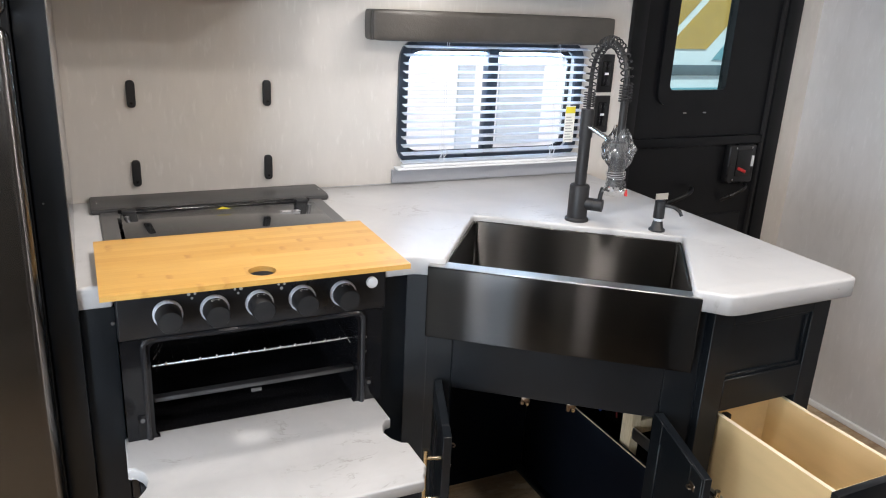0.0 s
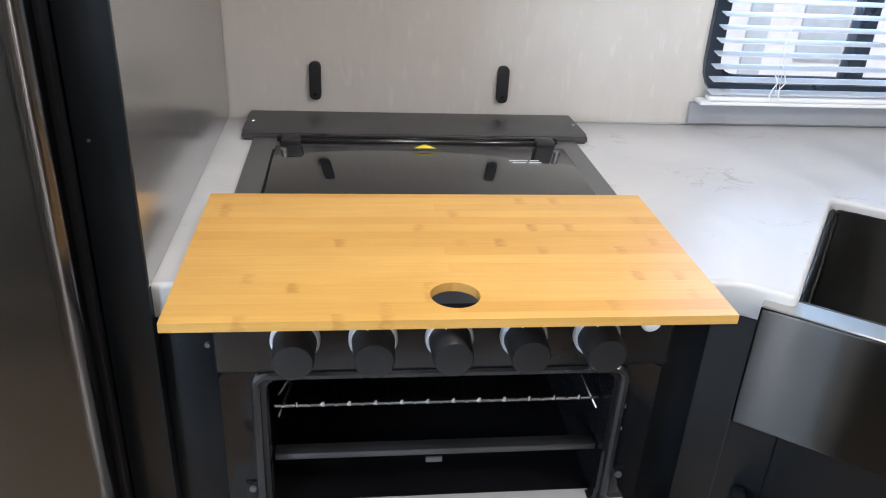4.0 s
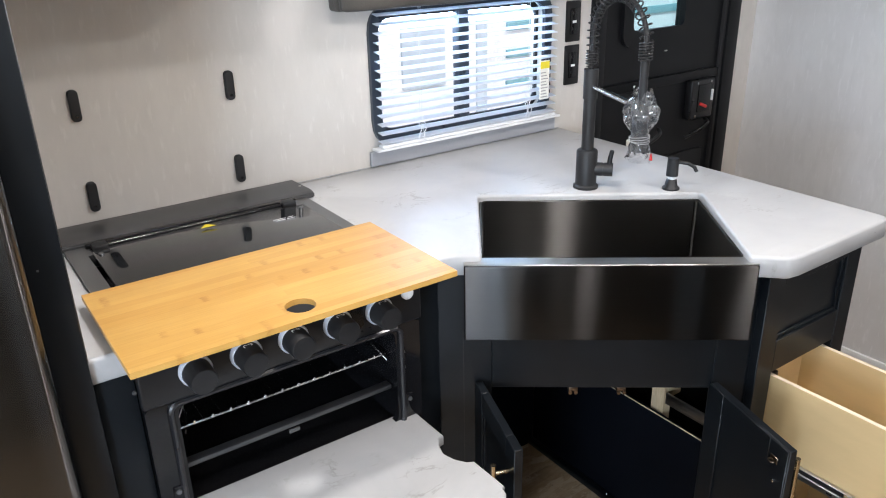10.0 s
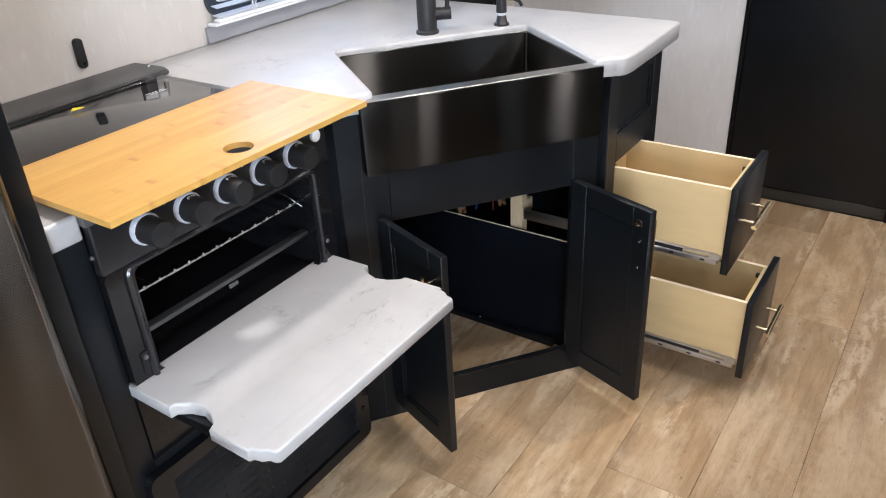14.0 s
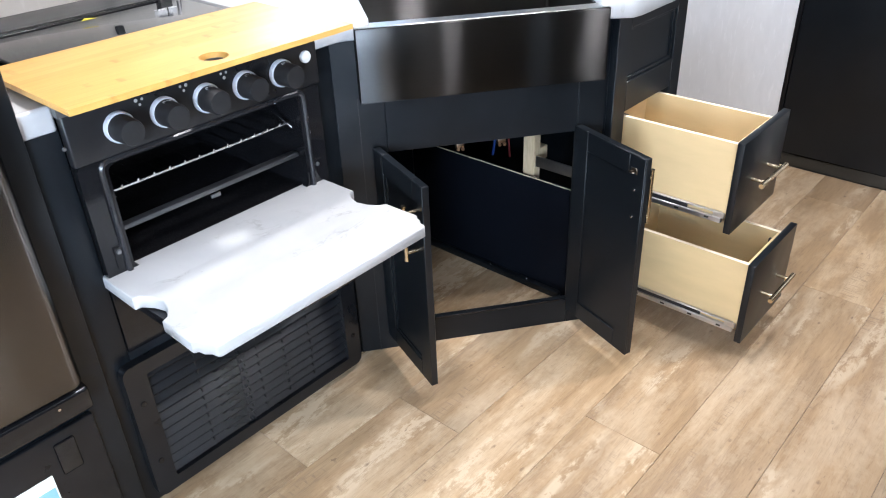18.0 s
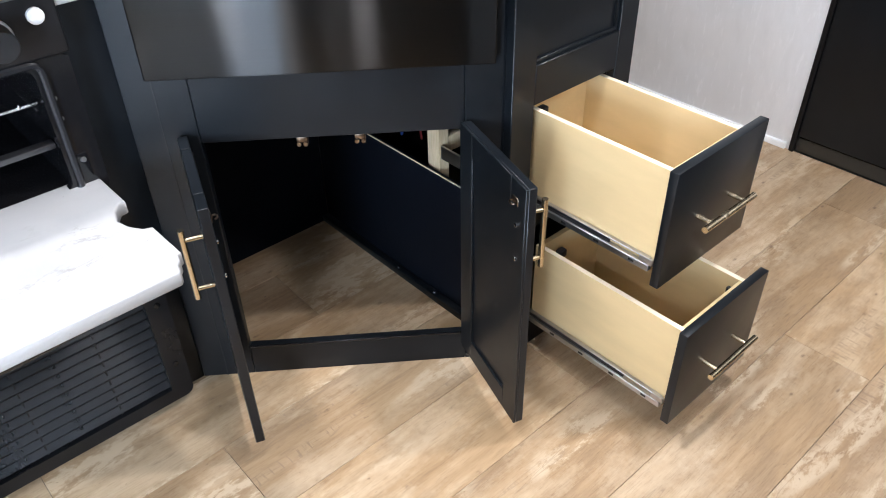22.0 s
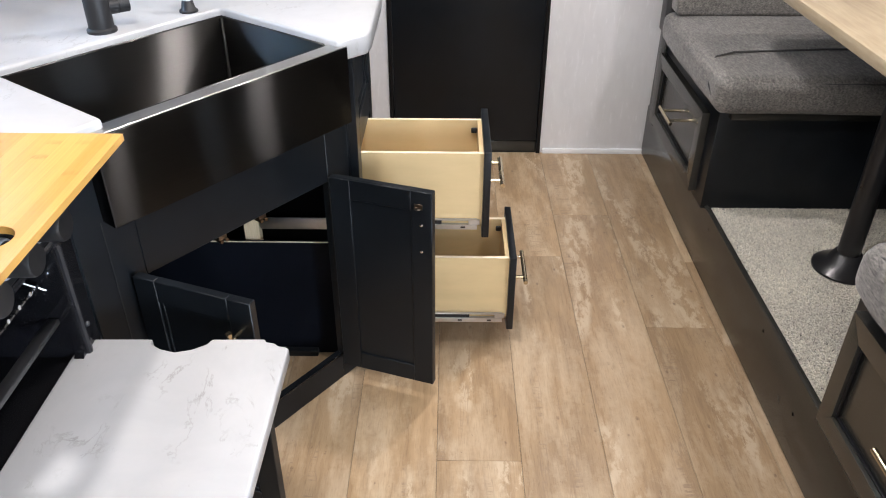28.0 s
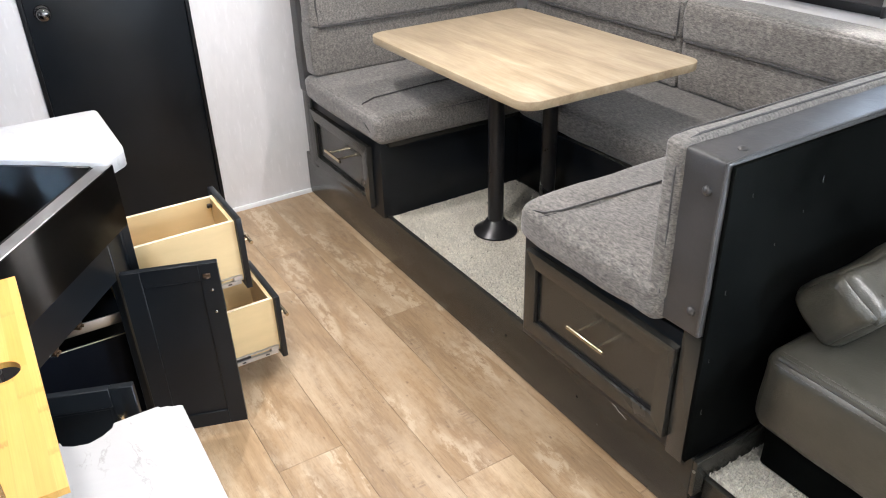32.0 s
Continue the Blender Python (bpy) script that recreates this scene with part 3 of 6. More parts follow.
def tube(path, r, seg=8, bm=None, closed=False):
    b = bmesh.new()
    path = [Vector(p) for p in path]
    k = len(path)
    prev, rings = None, []
    for i, p in enumerate(path):
        a = path[(i - 1) % k] if closed or i > 0 else p
        c = path[(i + 1) % k] if closed or i < k - 1 else p
        t = (c - a).normalized()
        if prev is None:
            side = t.orthogonal().normalized()
        else:
            side = (prev - t * prev.dot(t)).normalized()
        prev = side
        up = t.cross(side)
        rr = r(i / (k - 1)) if callable(r) else r
        rings.append([b.verts.new(p + (side * math.cos(2 * math.pi * s / seg) + up * math.sin(2 * math.pi * s / seg)) * rr) for s in range(seg)])
    for i in range(k if closed else k - 1):
        r0, r1 = rings[i], rings[(i + 1) % k]
        for s in range(seg):
            b.faces.new((r0[s], r0[(s + 1) % seg], r1[(s + 1) % seg], r1[s]))
    if not closed:
        b.faces.new(rings[0][::-1])
        b.faces.new(rings[-1])
    return add(bm, b)


def lathe(profile, at, seg=24, axis="z", bm=None):
    b = bmesh.new()
    rings = []
    for r, z in profile:
        rings.append([b.verts.new((r * math.cos(2 * math.pi * s / seg), r * math.sin(2 * math.pi * s / seg), z)) for s in range(seg)])
    for r0, r1 in zip(rings, rings[1:]):
        for s in range(seg):
            b.faces.new((r0[s], r0[(s + 1) % seg], r1[(s + 1) % seg], r1[s]))
    b.faces.new(rings[0][::-1])
    b.faces.new(rings[-1])
    if axis == "-y":
        b.transform(Matrix.Rotation(radians(90), 4, "X"))
    elif axis == "x":
        b.transform(Matrix.Rotation(radians(90), 4, "Y"))
    elif axis == "y":
        b.transform(Matrix.Rotation(radians(-90), 4, "X"))
    b.transform(Matrix.Translation(at))
    return add(bm, b)


def cushion(x0, x1, y0, y1, z0, z1, r=0.03, puff=0.012, cuts=16, seed=0.0, wrinkle=0.004):
    """An upholstered block: rounded, puffed faces and slight waves."""
    b = bmesh.new()
    bmesh.ops.create_cube(b, size=2)
    bmesh.ops.subdivide_edges(b, edges=b.edges[:], cuts=cuts, use_grid_fill=True)
    h = Vector(((x1 - x0) / 2, (y1 - y0) / 2, (z1 - z0) / 2))
    c = Vector(((x0 + x1) / 2, (y0 + y1) / 2, (z0 + z1) / 2))
    for v in b.verts:
        u = Vector([math.sin(k * math.pi / 2) for k in v.co])
        p = Vector((u.x * h.x, u.y * h.y, u.z * h.z))
        q = Vector([max(-(hk - r), min(hk - r, pk)) for pk, hk in zip(p, h)])
        d = p - q
        p = q + (d.normalized() * r if d.length > 1e-6 else d)
        for ax in range(3):
            if abs(v.co[ax]) > 0.999:
                i, j = (ax + 1) % 3, (ax + 2) % 3
                p[ax] += math.copysign(puff * max(0, 1 - u[i] ** 2) ** 0.6 * max(0, 1 - u[j] ** 2) ** 0.6, v.co[ax])
        w = c + p
        p += Vector((noise.noise(w * 9 + Vector((seed, 0, 0))), noise.noise(w * 9 + Vector((0, seed, 7))), noise.noise(w * 9 + Vector((3, 0, seed))))) * wrinkle
        v.co = c + p
    return b


def wall_with_holes(x0, x1, z0, z1, y0, y1, holes):
    """An upright wall along x with rectangular openings (x0, x1, z0, z1) through it."""
    xs = sorted({x0, x1, *[h[0] for h in holes], *[h[1] for h in holes]})
    zs = sorted({z0, z1, *[h[2] for h in holes], *[h[3] for h in holes]})
    b = bmesh.new()
    solid = {}
    for i in range(len(xs) - 1):
        for j in range(len(zs) - 1):
            cx, cz = (xs[i] + xs[i + 1]) / 2, (zs[j] + zs[j + 1]) / 2
            solid[i, j] = not any(h[0] < cx < h[1] and h[2] < cz < h[3] for h in holes)
    vert = {}

    def V(x, y, z):
        if (x, y, z) not in vert:
            vert[x, y, z] = b.verts.new((x, y, z))
        return vert[x, y, z]

    for (i, j), s in solid.items():
        if not s:
            continue
        a, c, d, e = xs[i], xs[i + 1], zs[j], zs[j + 1]
        b.faces.new((V(a, y0, d), V(c, y0, d), V(c, y0, e), V(a, y0, e)))
        b.faces.new((V(a, y1, e), V(c, y1, e), V(c, y1, d), V(a, y1, d)))
        for di, dj, q in ((-1, 0, ((a, d), (a, e))), (1, 0, ((c, e), (c, d))), (0, -1, ((c, d), (a, d))), (0, 1, ((a, e), (c, e)))):
            if not solid.get((i + di, j + dj), False):
                (qa, qb), (qc, qd) = q
                b.faces.new((V(qa, y0, qb), V(qa, y1, qb), V(qc, y1, qd), V(qc, y0, qd)))
    return b


def shaker(w, h, t, rail, parent_name, material, at_m, parent, label="", depth=0.007):
    """A framed panel in local x (0..w), z (0..h), front at y = -t; the panel lies back by depth."""
    p = box(rail - 0.004, w - rail + 0.004, -t + depth, -0.004, rail - 0.004, h - rail + 0.004)
    p.transform(at_m)
    fr = part(parent_name, p, material, parent, label)
    for nm, q in (("stile", (0, rail, 0, h)), ("stile", (w - rail, w, 0, h)), ("rail", (rail, w - rail, h - rail, h)), ("rail", (rail, w - rail, 0, rail))):
        b = box(q[0], q[1], -t, 0, q[2], q[3], 0.0015, 1)
        b.transform(at_m)
        part(nm, b, material, fr)
    for q in ((rail, rail + 0.008, rail, h - rail), (w - rail - 0.008, w - rail, rail, h - rail), (rail + 0.008, w - rail - 0.008, rail, rail + 0.008), (rail + 0.008, w - rail - 0.008, h - rail - 0.008, h - rail)):
        b = box(q[0], q[1], -t + depth - 0.0035, -t + depth + 0.001, q[2], q[3], 0.001, 1)
        b.transform(at_m)
        part("moulding", b, material, fr)
    return fr


def bar_pull(a, c, out, parent, length_over=0.022, r=0.006):
    """A bar handle between two posts at a and c that stand out by the vector out."""
    a, c, out = Vector(a), Vector(c), Vector(out)
    d = (c - a).normalized() * length_over
    b = rod(a + out - d, c + out + d, r, seg=18)
    for p in (a, c):
        rod(p, p + out, r * 0.75, seg=12, bm=b)
    return part("handle", b, GOLD, parent, "champagne gold bar handle")


def letters(text, size, m, material, parent, name="lettering"):
    cu = bpy.data.curves.new(name, "FONT")
    cu.body, cu.size, cu.align_x, cu.align_y, cu.extrude = text, size, "CENTER", "CENTER", 0.0002
    cu.materials.append(material)
    ob = new(name, cu)
    ob.parent = parent
    ob.matrix_basis = PLACE[parent.name].inverted() @ m
    PLACE[ob.name] = m
    return ob


# ---- structure ----
HOLE_WIN = (0.872, 1.443, 0.999, 1.308)
HOLE_DOOR = (1.70, 2.335, 0.0, 1.93)
single("wall_north", wall_with_holes(WEST, EX + 0.1, -0.05, CEIL, WY, WY + 0.05, [HOLE_WIN, HOLE_DOOR]), WALL,
       "cream flecked wallpaper wall behind the kitchen counter", "wall", kind="structure", smooth=0)
b = bmesh.new()
BD0, BD1, BDH = 0.502, 1.125, 1.93
box(EX, EX + 0.04, BD1, WY, -0.05, CEIL, bm=b)
box(EX, EX + 0.04, SLY, BD0, -0.05, CEIL, bm=b)
box(EX, EX + 0.04, BD0, BD1, BDH, CEIL, bm=b)
single("wall_east", b, WALL_LIT, "flecked wallpaper end wall in a light-brightened tone, with a black door", "wall", kind="structure", smooth=0)
single("wall_west", box(WEST - 0.04, WEST, SLY - 0.2, WY + 0.05, -0.05, CEIL), WALL, "plain cream wall closing the cabin", "wall", kind="structure", smooth=0)
SWIN = (0.30, 1.05, 1.12, 1.62)
SWIN2 = (-3.05, -1.75, 0.34, 1.66)
single("wall_south", wall_with_holes(WEST, EX + 0.1, 0.0, CEIL, SLY - 0.05, SLY, [SWIN, SWIN2]), WALL_LIT, "pale slide-out rear wall above the dinette", "wall", kind="structure", smooth=0)
single("ceiling", box(WEST, EX + 0.1, SLY - 0.05, WY + 0.05, CEIL, CEIL + 0.04), CEILING, "plain off-white ceiling board", "ceiling", kind="structure", smooth=0)
single("slide_header", box(WEST, EX, SLY, FRONT - 0.03, 1.98, CEIL - 0.002), CEILING, "off-white lowered ceiling of the slide-out", "ceiling", kind="structure", smooth=0)
b = box(EX - 0.012, EX, -0.0, BD0 - 0.012, 0.0, 0.022, 0.002)
box(EX - 0.012, EX, BD1 + 0.012, WY, 0.0, 0.022, 0.002, bm=b)
single("baseboard", b, WHITEPL, "thin white trim at the foot of the end wall", "trim", kind="structure")

# entry door in the window wall
door = thing("door_1", (2.02, WY, 0), "black entry door with a tall window, closed", "door", kind="structure")
b = bmesh.new()
box(1.645, 1.705, WY - 0.016, WY, 0, 1.985, 0.003, bm=b)
box(2.33, 2.395, WY - 0.016, WY, 0, 1.985, 0.003, bm=b)
box(1.705, 2.33, WY - 0.016, WY, 1.925, 1.985, 0.003, bm=b)
part("door_frame", b, FRAMEBLACK, door)
b = bmesh.new()
box(1.690, 1.712, WY - 0.006, WY + 0.045, 0, 1.93, 0.002, bm=b)
box(2.318, 2.340, WY - 0.006, WY + 0.045, 0, 1.93, 0.002, bm=b)
part("door_stop", b, RUBBER, door)
leaf = wall_with_holes(1.712, 2.318, 0.02, 1.92, WY + 0.008, WY + 0.040, [(1.838, 2.10, 1.18, 1.76)])
leaf = part("door_leaf", leaf, FRAMEBLACK, door, smooth=0)
b = bmesh.new()
o = rounded_rect(1.795, 2.143, 1.135, 1.805, 0.05)
i = rounded_rect(1.842, 2.096, 1.185, 1.755, 0.022)
part("window_frame", upright(ring(o, i, 0, 0.014), WY + 0.009), FRAMEBLACK, leaf)
pane = part("pane", box(1.838, 2.10, WY + 0.022, WY + 0.027, 1.18, 1.76), TINTED, leaf)
pane.visible_shadow = False
part("mid_rail", box(1.712, 2.318, WY - 0.006, WY + 0.010, 0.985, 1.018, 0.003), FRAMEBLACK, leaf)
part("kick_panel", box(1.75, 2.28, WY + 0.001, WY + 0.010, 0.12, 0.72, 0.004), FRAMEBLACK, leaf)
lk = part("latch", box(2.155, 2.285, WY - 0.022, WY + 0.009, 0.842, 0.985, 0.008, 3), PLASTIC, door, "black latch box with a red lever")
part("latch_recess", box(2.19, 2.262, WY - 0.026, WY - 0.020, 0.868, 0.968, 0.003), ENAMEL, lk)
b = box(2.195, 2.238, WY - 0.032, WY - 0.025, 0.887, 0.899, 0.003)
b.transform(Matrix.Translation((2.215, 0, 0.89)) @ Matrix.Rotation(radians(22), 4, "Y") @ Matrix.Translation((-2.215, 0, -0.89)))
part("latch_lever", b, RED, lk, "red lever")
part("latch_tab", box(2.262, 2.270, WY - 0.03, WY - 0.024, 0.905, 0.945, 0.001), WHITEPL, lk)
for sx, sz in ((2.182, 0.975), (2.258, 0.975), (2.182, 0.855)):
    part("screw", lathe([(0.004, 0), (0.004, 0.003), (0.002, 0.004)], (sx, WY - 0.022, sz), 10, "-y"), CHROME, lk)
for hx in (1.90, 2.16):
    pts = [(hx + 0.11 * k / 12, WY - 0.004 - 0.045 * math.sin(math.pi * k / 12), 0.775 + 0.055 * math.sin(math.pi * min(1, k / 9) / 2)) for k in range(13)]
    part("grab_handle", tube(pts, 0.007, 10), PLASTIC, door)
part("notice", box(1.86, 1.915, WY + 0.005, WY + 0.008, 0.792, 0.815), PAPER, door, "small white paper notice")
for vx in (1.93, 2.02):
    part("screw_cap", box(vx, vx + 0.012, WY + 0.004, WY + 0.009, 1.102, 1.106, 0.001), GREYPRINT, door)

# bathroom door in the end wall
bdoor = thing("door_2", (EX, 0.81, 0), "flat black interior door with a round knob, closed", "door", kind="structure")
part("door_leaf", box(EX - 0.004, EX + 0.028, BD0 + 0.018, BD1 - 0.018, 0.055, BDH - 0.012, 0.002), BLACK, bdoor)
b = bmesh.new()
box(EX - 0.010, EX + 0.04, BD0, BD0 + 0.016, 0, BDH, 0.002, bm=b)
box(EX - 0.010, EX + 0.04, BD1 - 0.016, BD1, 0, BDH, 0.002, bm=b)
box(EX - 0.010, EX + 0.04, BD0 + 0.016, BD1 - 0.016, BDH - 0.012, BDH, 0.002, bm=b)
part("door_frame", b, FRAMEBLACK, bdoor)
part("threshold", box(EX + 0.004, EX + 0.04, BD0 + 0.016, BD1 - 0.016, 0, 0.05, 0.002), BROWNBLACK, bdoor)
kb = lathe([(0.028, 0), (0.030, 0.004), (0.026, 0.010), (0.010, 0.014), (0.010, 0.028), (0.022, 0.034), (0.027, 0.046), (0.025, 0.056), (0.014, 0.062)], (0, 0, 0), 28)
kb.transform(Matrix.Translation((EX - 0.004, 1.050, 1.012)) @ Matrix.Rotation(radians(-90), 4, "Y"))
part("door_knob", kb, plain("dark_chrome", (0.16, 0.16, 0.165), 0.15, metal=1.0), bdoor, "dark polished round knob", smooth=60)
b = bmesh.new()
box(EX + 0.6, EX + 0.64, -0.3, 1.6, 0, CEIL, bm=b)
single("wall_beyond", b, WALL_LIT, "plain wall behind the bathroom door", "wall", kind="structure", smooth=0)

# kitchen window
win = thing("window_1", (1.16, WY, 0.97), "black-framed sliding kitchen window with rounded corners", "window", kind="structure")
o = rounded_rect(0.842, 1.474, 0.969, 1.338, 0.07)
i = rounded_rect(0.870, 1.446, 0.997, 1.310, 0.05)
part("window_frame", upright(ring(o, i, 0, 0.012), WY), FRAMEHAZE, win)
o2 = rounded_rect(0.866, 1.449, 0.993, 1.314, 0.056)
i2 = rounded_rect(0.880, 1.435, 1.006, 1.301, 0.048)
part("gasket", upright(ring(o2, i2, 0, 0.012), WY + 0.028), RUBBER, win)
part("mullion", box(1.133, 1.169, WY - 0.004, WY + 0.03, 0.995, 1.312, 0.003), FRAMEHAZE, win)
for px0, px1 in ((0.866, 1.13), (1.174, 1.449)):
    p = part("pane", box(px0, px1, WY + 0.020, WY + 0.024, 0.993, 1.314), GLASS, win)
    p.visible_shadow = False
# added strip below the sill, coloured as the shade the sill casts
b = bmesh.new()
for q in ((0.83, 1.50, 0.918, 0.958),):
    box(q[0], q[1], WY - 0.010, WY, q[2], q[3], 0.0006, 1, b)
part("window_trim", b, SILLSHADE, win)
part("window_sill", box(0.835, 1.495, WY - 0.040, WY - 0.006, 0.962, 0.969, 0.002), WHITEPL, win)

blind = thing("window_blind", (1.16, WY - 0.03, 0.97), "white horizontal blind lowered with its slats open", "blind")
sl = box(0.852, 1.475, -0.012, 0.012, -0.0009, 0.0009)
sl.transform(Matrix.Translation((0, WY - 0.026, 0.985)) @ Matrix.Rotation(radians(9), 4, "X"))
slat = part("slat", sl, SLAT, blind)
for k in range(1, 15):
    again(slat, Matrix.Translation((0, 0, 0.0237 * k)))
part("head_rail", box(0.852, 1.475, WY - 0.042, WY - 0.010, 1.335, 1.352, 0.002), WHITEPL, blind)
part("bottom_rail", box(0.852, 1.475, WY - 0.040, WY - 0.014, 0.9695, 0.978, 0.003), WHITEPL, blind)
for cx in (0.972, 0.978, 1.355, 1.361):
    pts = [(cx + 0.003 * math.sin(k * 1.3 + cx * 40), WY - 0.044, 1.335 - 0.0355 * k) for k in range(11)]
    part("cord", tube(pts, 0.0006, 5), WHITEPL, blind)
for cx in (0.968, 0.984, 1.350, 1.366):
    part("cord_tail", tube([(cx + 0.006 * math.sin(k * 1.9 + cx * 30), WY - 0.046, 1.035 - 0.0125 * k) for k in range(6)], 0.0012, 5), WHITEPL, blind)
tag_ = part("warning_tag", box(1.395, 1.432, WY - 0.052, WY - 0.051, 1.03, 1.145), PAPER, blind, "paper tag with a yellow header")
part("tag_header", box(1.396, 1.431, WY - 0.0535, WY - 0.052, 1.122, 1.142), YELLOW, tag_)
for k in range(9):
    part("print_line", box(1.399, 1.426 - 0.004 * (k % 3), WY - 0.0532, WY - 0.052, 1.036 + 0.009 * k, 1.039 + 0.009 * k), GREYPRINT, tag_)

val = thing("window_valance", (1.14, WY, 1.335), "padded taupe vinyl valance above the window", "valance")
part("front_board", cushion(0.740, 1.534, WY - 0.072, WY - 0.052, 1.334, 1.415, 0.008, 0.002, 10, 1.0, 0.0012), VALANCE, val)
part("top_board", cushion(0.740, 1.534, WY - 0.052, WY - 0.001, 1.400, 1.414, 0.005, 0.001, 8, 2.0, 0.0008), VALANCE, val)
part("end_board", cushion(0.738, 0.756, WY - 0.056, WY - 0.001, 1.335, 1.412, 0.006, 0.002, 8, 3.0, 0.001), VALANCE, val)
part("end_board", cushion(1.516, 1.535, WY - 0.056, WY - 0.001, 1.335, 1.412, 0.006, 0.002, 8, 4.0, 0.001), VALANCE, val)

for oz in (1.180, 1.048):
    out = thing("power_outlet", (1.567, WY, oz), "black double outlet plate on the wall", "outlet", "outlets by the window")
    part("plate", box(1.538, 1.597, WY - 0.008, WY, oz, oz + 0.122, 0.003), PLASTIC, out)
    part("socket_body", box(1.551, 1.584, WY - 0.0105, WY - 0.007, oz + 0.022, oz + 0.100, 0.002), ENAMEL, out)
    part("rating_label", box(1.560, 1.575, WY - 0.0118, WY - 0.0105, oz + 0.057, oz + 0.064), WHITEPRINT, out)
    for dz in (0.035, 0.082):
        for dx in (1.561, 1.573):
            part("slot", box(dx - 0.001, dx + 0.001, WY - 0.0116, WY - 0.0105, oz + dz, oz + dz + 0.008), RUBBER, out)

# wall hooks for the lid panels
for hx in (0.122, 0.463):
    for hz in (0.984, 1.187):
        clip = thing("wall_clip", (hx, WY, hz), "black pill-shaped plastic clip screwed to the wall", "clip", "clips above the cooktop")
        part("body", upright(prism(rounded_rect(hx - 0.0105, hx + 0.0105, hz - 0.034, hz + 0.034, 0.0104, 6), 0, 0.012, 0.003), WY), RUBBER, clip)
        part("screw", lathe([(0.003, 0), (0.003, 0.002), (0.001, 0.0025)], (hx, WY - 0.012, hz - 0.022), 8, "-y"), ENAMEL, clip)

# ---- range hood and upper cabinet ----
hood = thing("range_hood", (0.30, WY, 1.45), "black range hood with two rocker switches", "hood")
prof = [(WY - 0.005, 1.60), (WY - 0.005, 1.512), (1.76, 1.512), (1.70, 1.502), (1.678, 1.512), (1.682, 1.545), (1.72, 1.60)]
b = bmesh.new()
la = [b.verts.new((0.0, y, z)) for y, z in prof]
ra = [b.verts.new((0.603, y, z)) for y, z in prof]
b.faces.new(la)
b.faces.new(ra[::-1])
for k in range(len(prof)):
    b.faces.new((la[k], ra[k], ra[(k + 1) % len(prof)], la[(k + 1) % len(prof)]))
part("shell", b, ENAMEL, hood)
part("back_rail", prism([(0.0, 2.05), (0.53, 2.05), (0.546, 2.065), (0.546, WY), (0.0, WY)], 1.448, 1.474, 0.002), FRAMEBLACK, hood)
for sx in (0.335, 0.395):
    sw = part("switch", box(sx - 0.024, sx + 0.024, 1.672, 1.684, 1.515, 1.537, 0.003), PLASTIC, hood)
    part("switch_mark", box(sx - 0.004, sx + 0.012, 1.6705, 1.673, 1.525, 1.527), GREYPRINT, sw)
face = Matrix.Rotation(radians(90), 4, "X")
letters("LIGHT", 0.0085, Matrix.Translation((0.283, 1.677, 1.527)) @ face, WHITEPRINT, hood)
letters("FAN", 0.0085, Matrix.Translation((0.442, 1.677, 1.527)) @ face, WHITEPRINT, hood)
mw = thing("microwave", (0.30, WY, 1.60), "black built-in microwave above the hood", "microwave")
part("body", box(0.0, 0.603, 1.72, WY - 0.004, 1.602, 1.95, 0.004), ENAMEL, mw)
part("trim_bar", box(0.0, 0.603, 1.700, 1.722, 1.604, 1.622, 0.004), CHROME, mw)
part("door", box(0.01, 0.45, 1.700, 1.720, 1.63, 1.94, 0.004), LIDGLASS, mw)
up = thing("upper_cabinet", (1.07, WY, 1.56), "black upper cabinet above the window with a small lamp below", "cabinet")
part("body", box(0.606, 1.545, 1.80, WY - 0.002, 1.56, CEIL - 0.004, 0.003), BLACK, up)
for x0 in (0.615, 1.08):
    shaker(0.455, 0.44, 0.018, 0.06, "cabinet_door", BLACK, Matrix.Translation((x0, 1.80, 1.585)), up)
pk = thing("puck_light", (0.90, 1.90, 1.548), "small round white lamp under the upper cabinet, lit", "lamp")
part("trim_ring", lathe([(0.042, 0.002), (0.042, 0.012), (0.030, 0.012), (0.030, 0.002)], (0.90, 1.90, 1.5475), 24), WHITEPL, pk)
for lx, ly, watts_ in LAMPS:
    cl = thing("ceiling_light", (lx, ly, CEIL), "flat round white ceiling lamp, lit", "lamp", "ceiling lamps")
    part("rim", lathe([(0.075, 0), (0.075, -0.012), (0.062, -0.018), (0.060, -0.012), (0.060, 0)], (lx, ly, CEIL - 0.001), 32), WHITEPL, cl)
for lx in (1.25, -0.95):
    cl = thing("ceiling_light", (lx, -0.35, 1.98), "flat round white ceiling lamp, lit", "lamp", "ceiling lamps")
    part("rim", lathe([(0.075, 0), (0.075, -0.012), (0.062, -0.018), (0.060, -0.012), (0.060, 0)], (lx, -0.35, 1.979), 32), WHITEPL, cl)

# ---- kitchen counter ----
CT = 0.914
outline = [(-0.044, 1.486), (0.026, 1.486), (0.026, 1.985), (0.572, 1.985), (0.572, 1.478), (0.648, 1.478), (0.702, 1.440),
           (0.919, 1.735), (1.355, 1.417), (1.112, 1.111), (1.133, 1.092), (1.165, 1.058), (1.20, 1.053), (1.536, 1.055), (1.538, 1.10), (1.530, WY - 0.002), (-0.044, WY - 0.002)]
radii = [0.0075, 0.0075, 0.004, 0.004, 0.0075, 0.05, 0.014, 0.020, 0.020, 0.014, 0.012, 0.03, 0.05, 0.035, 0.02, 0, 0]
counter = thing("countertop", (0.75, 1.7, CT - 0.045), "white marble-look laminate countertop around the sink and range", "countertop")
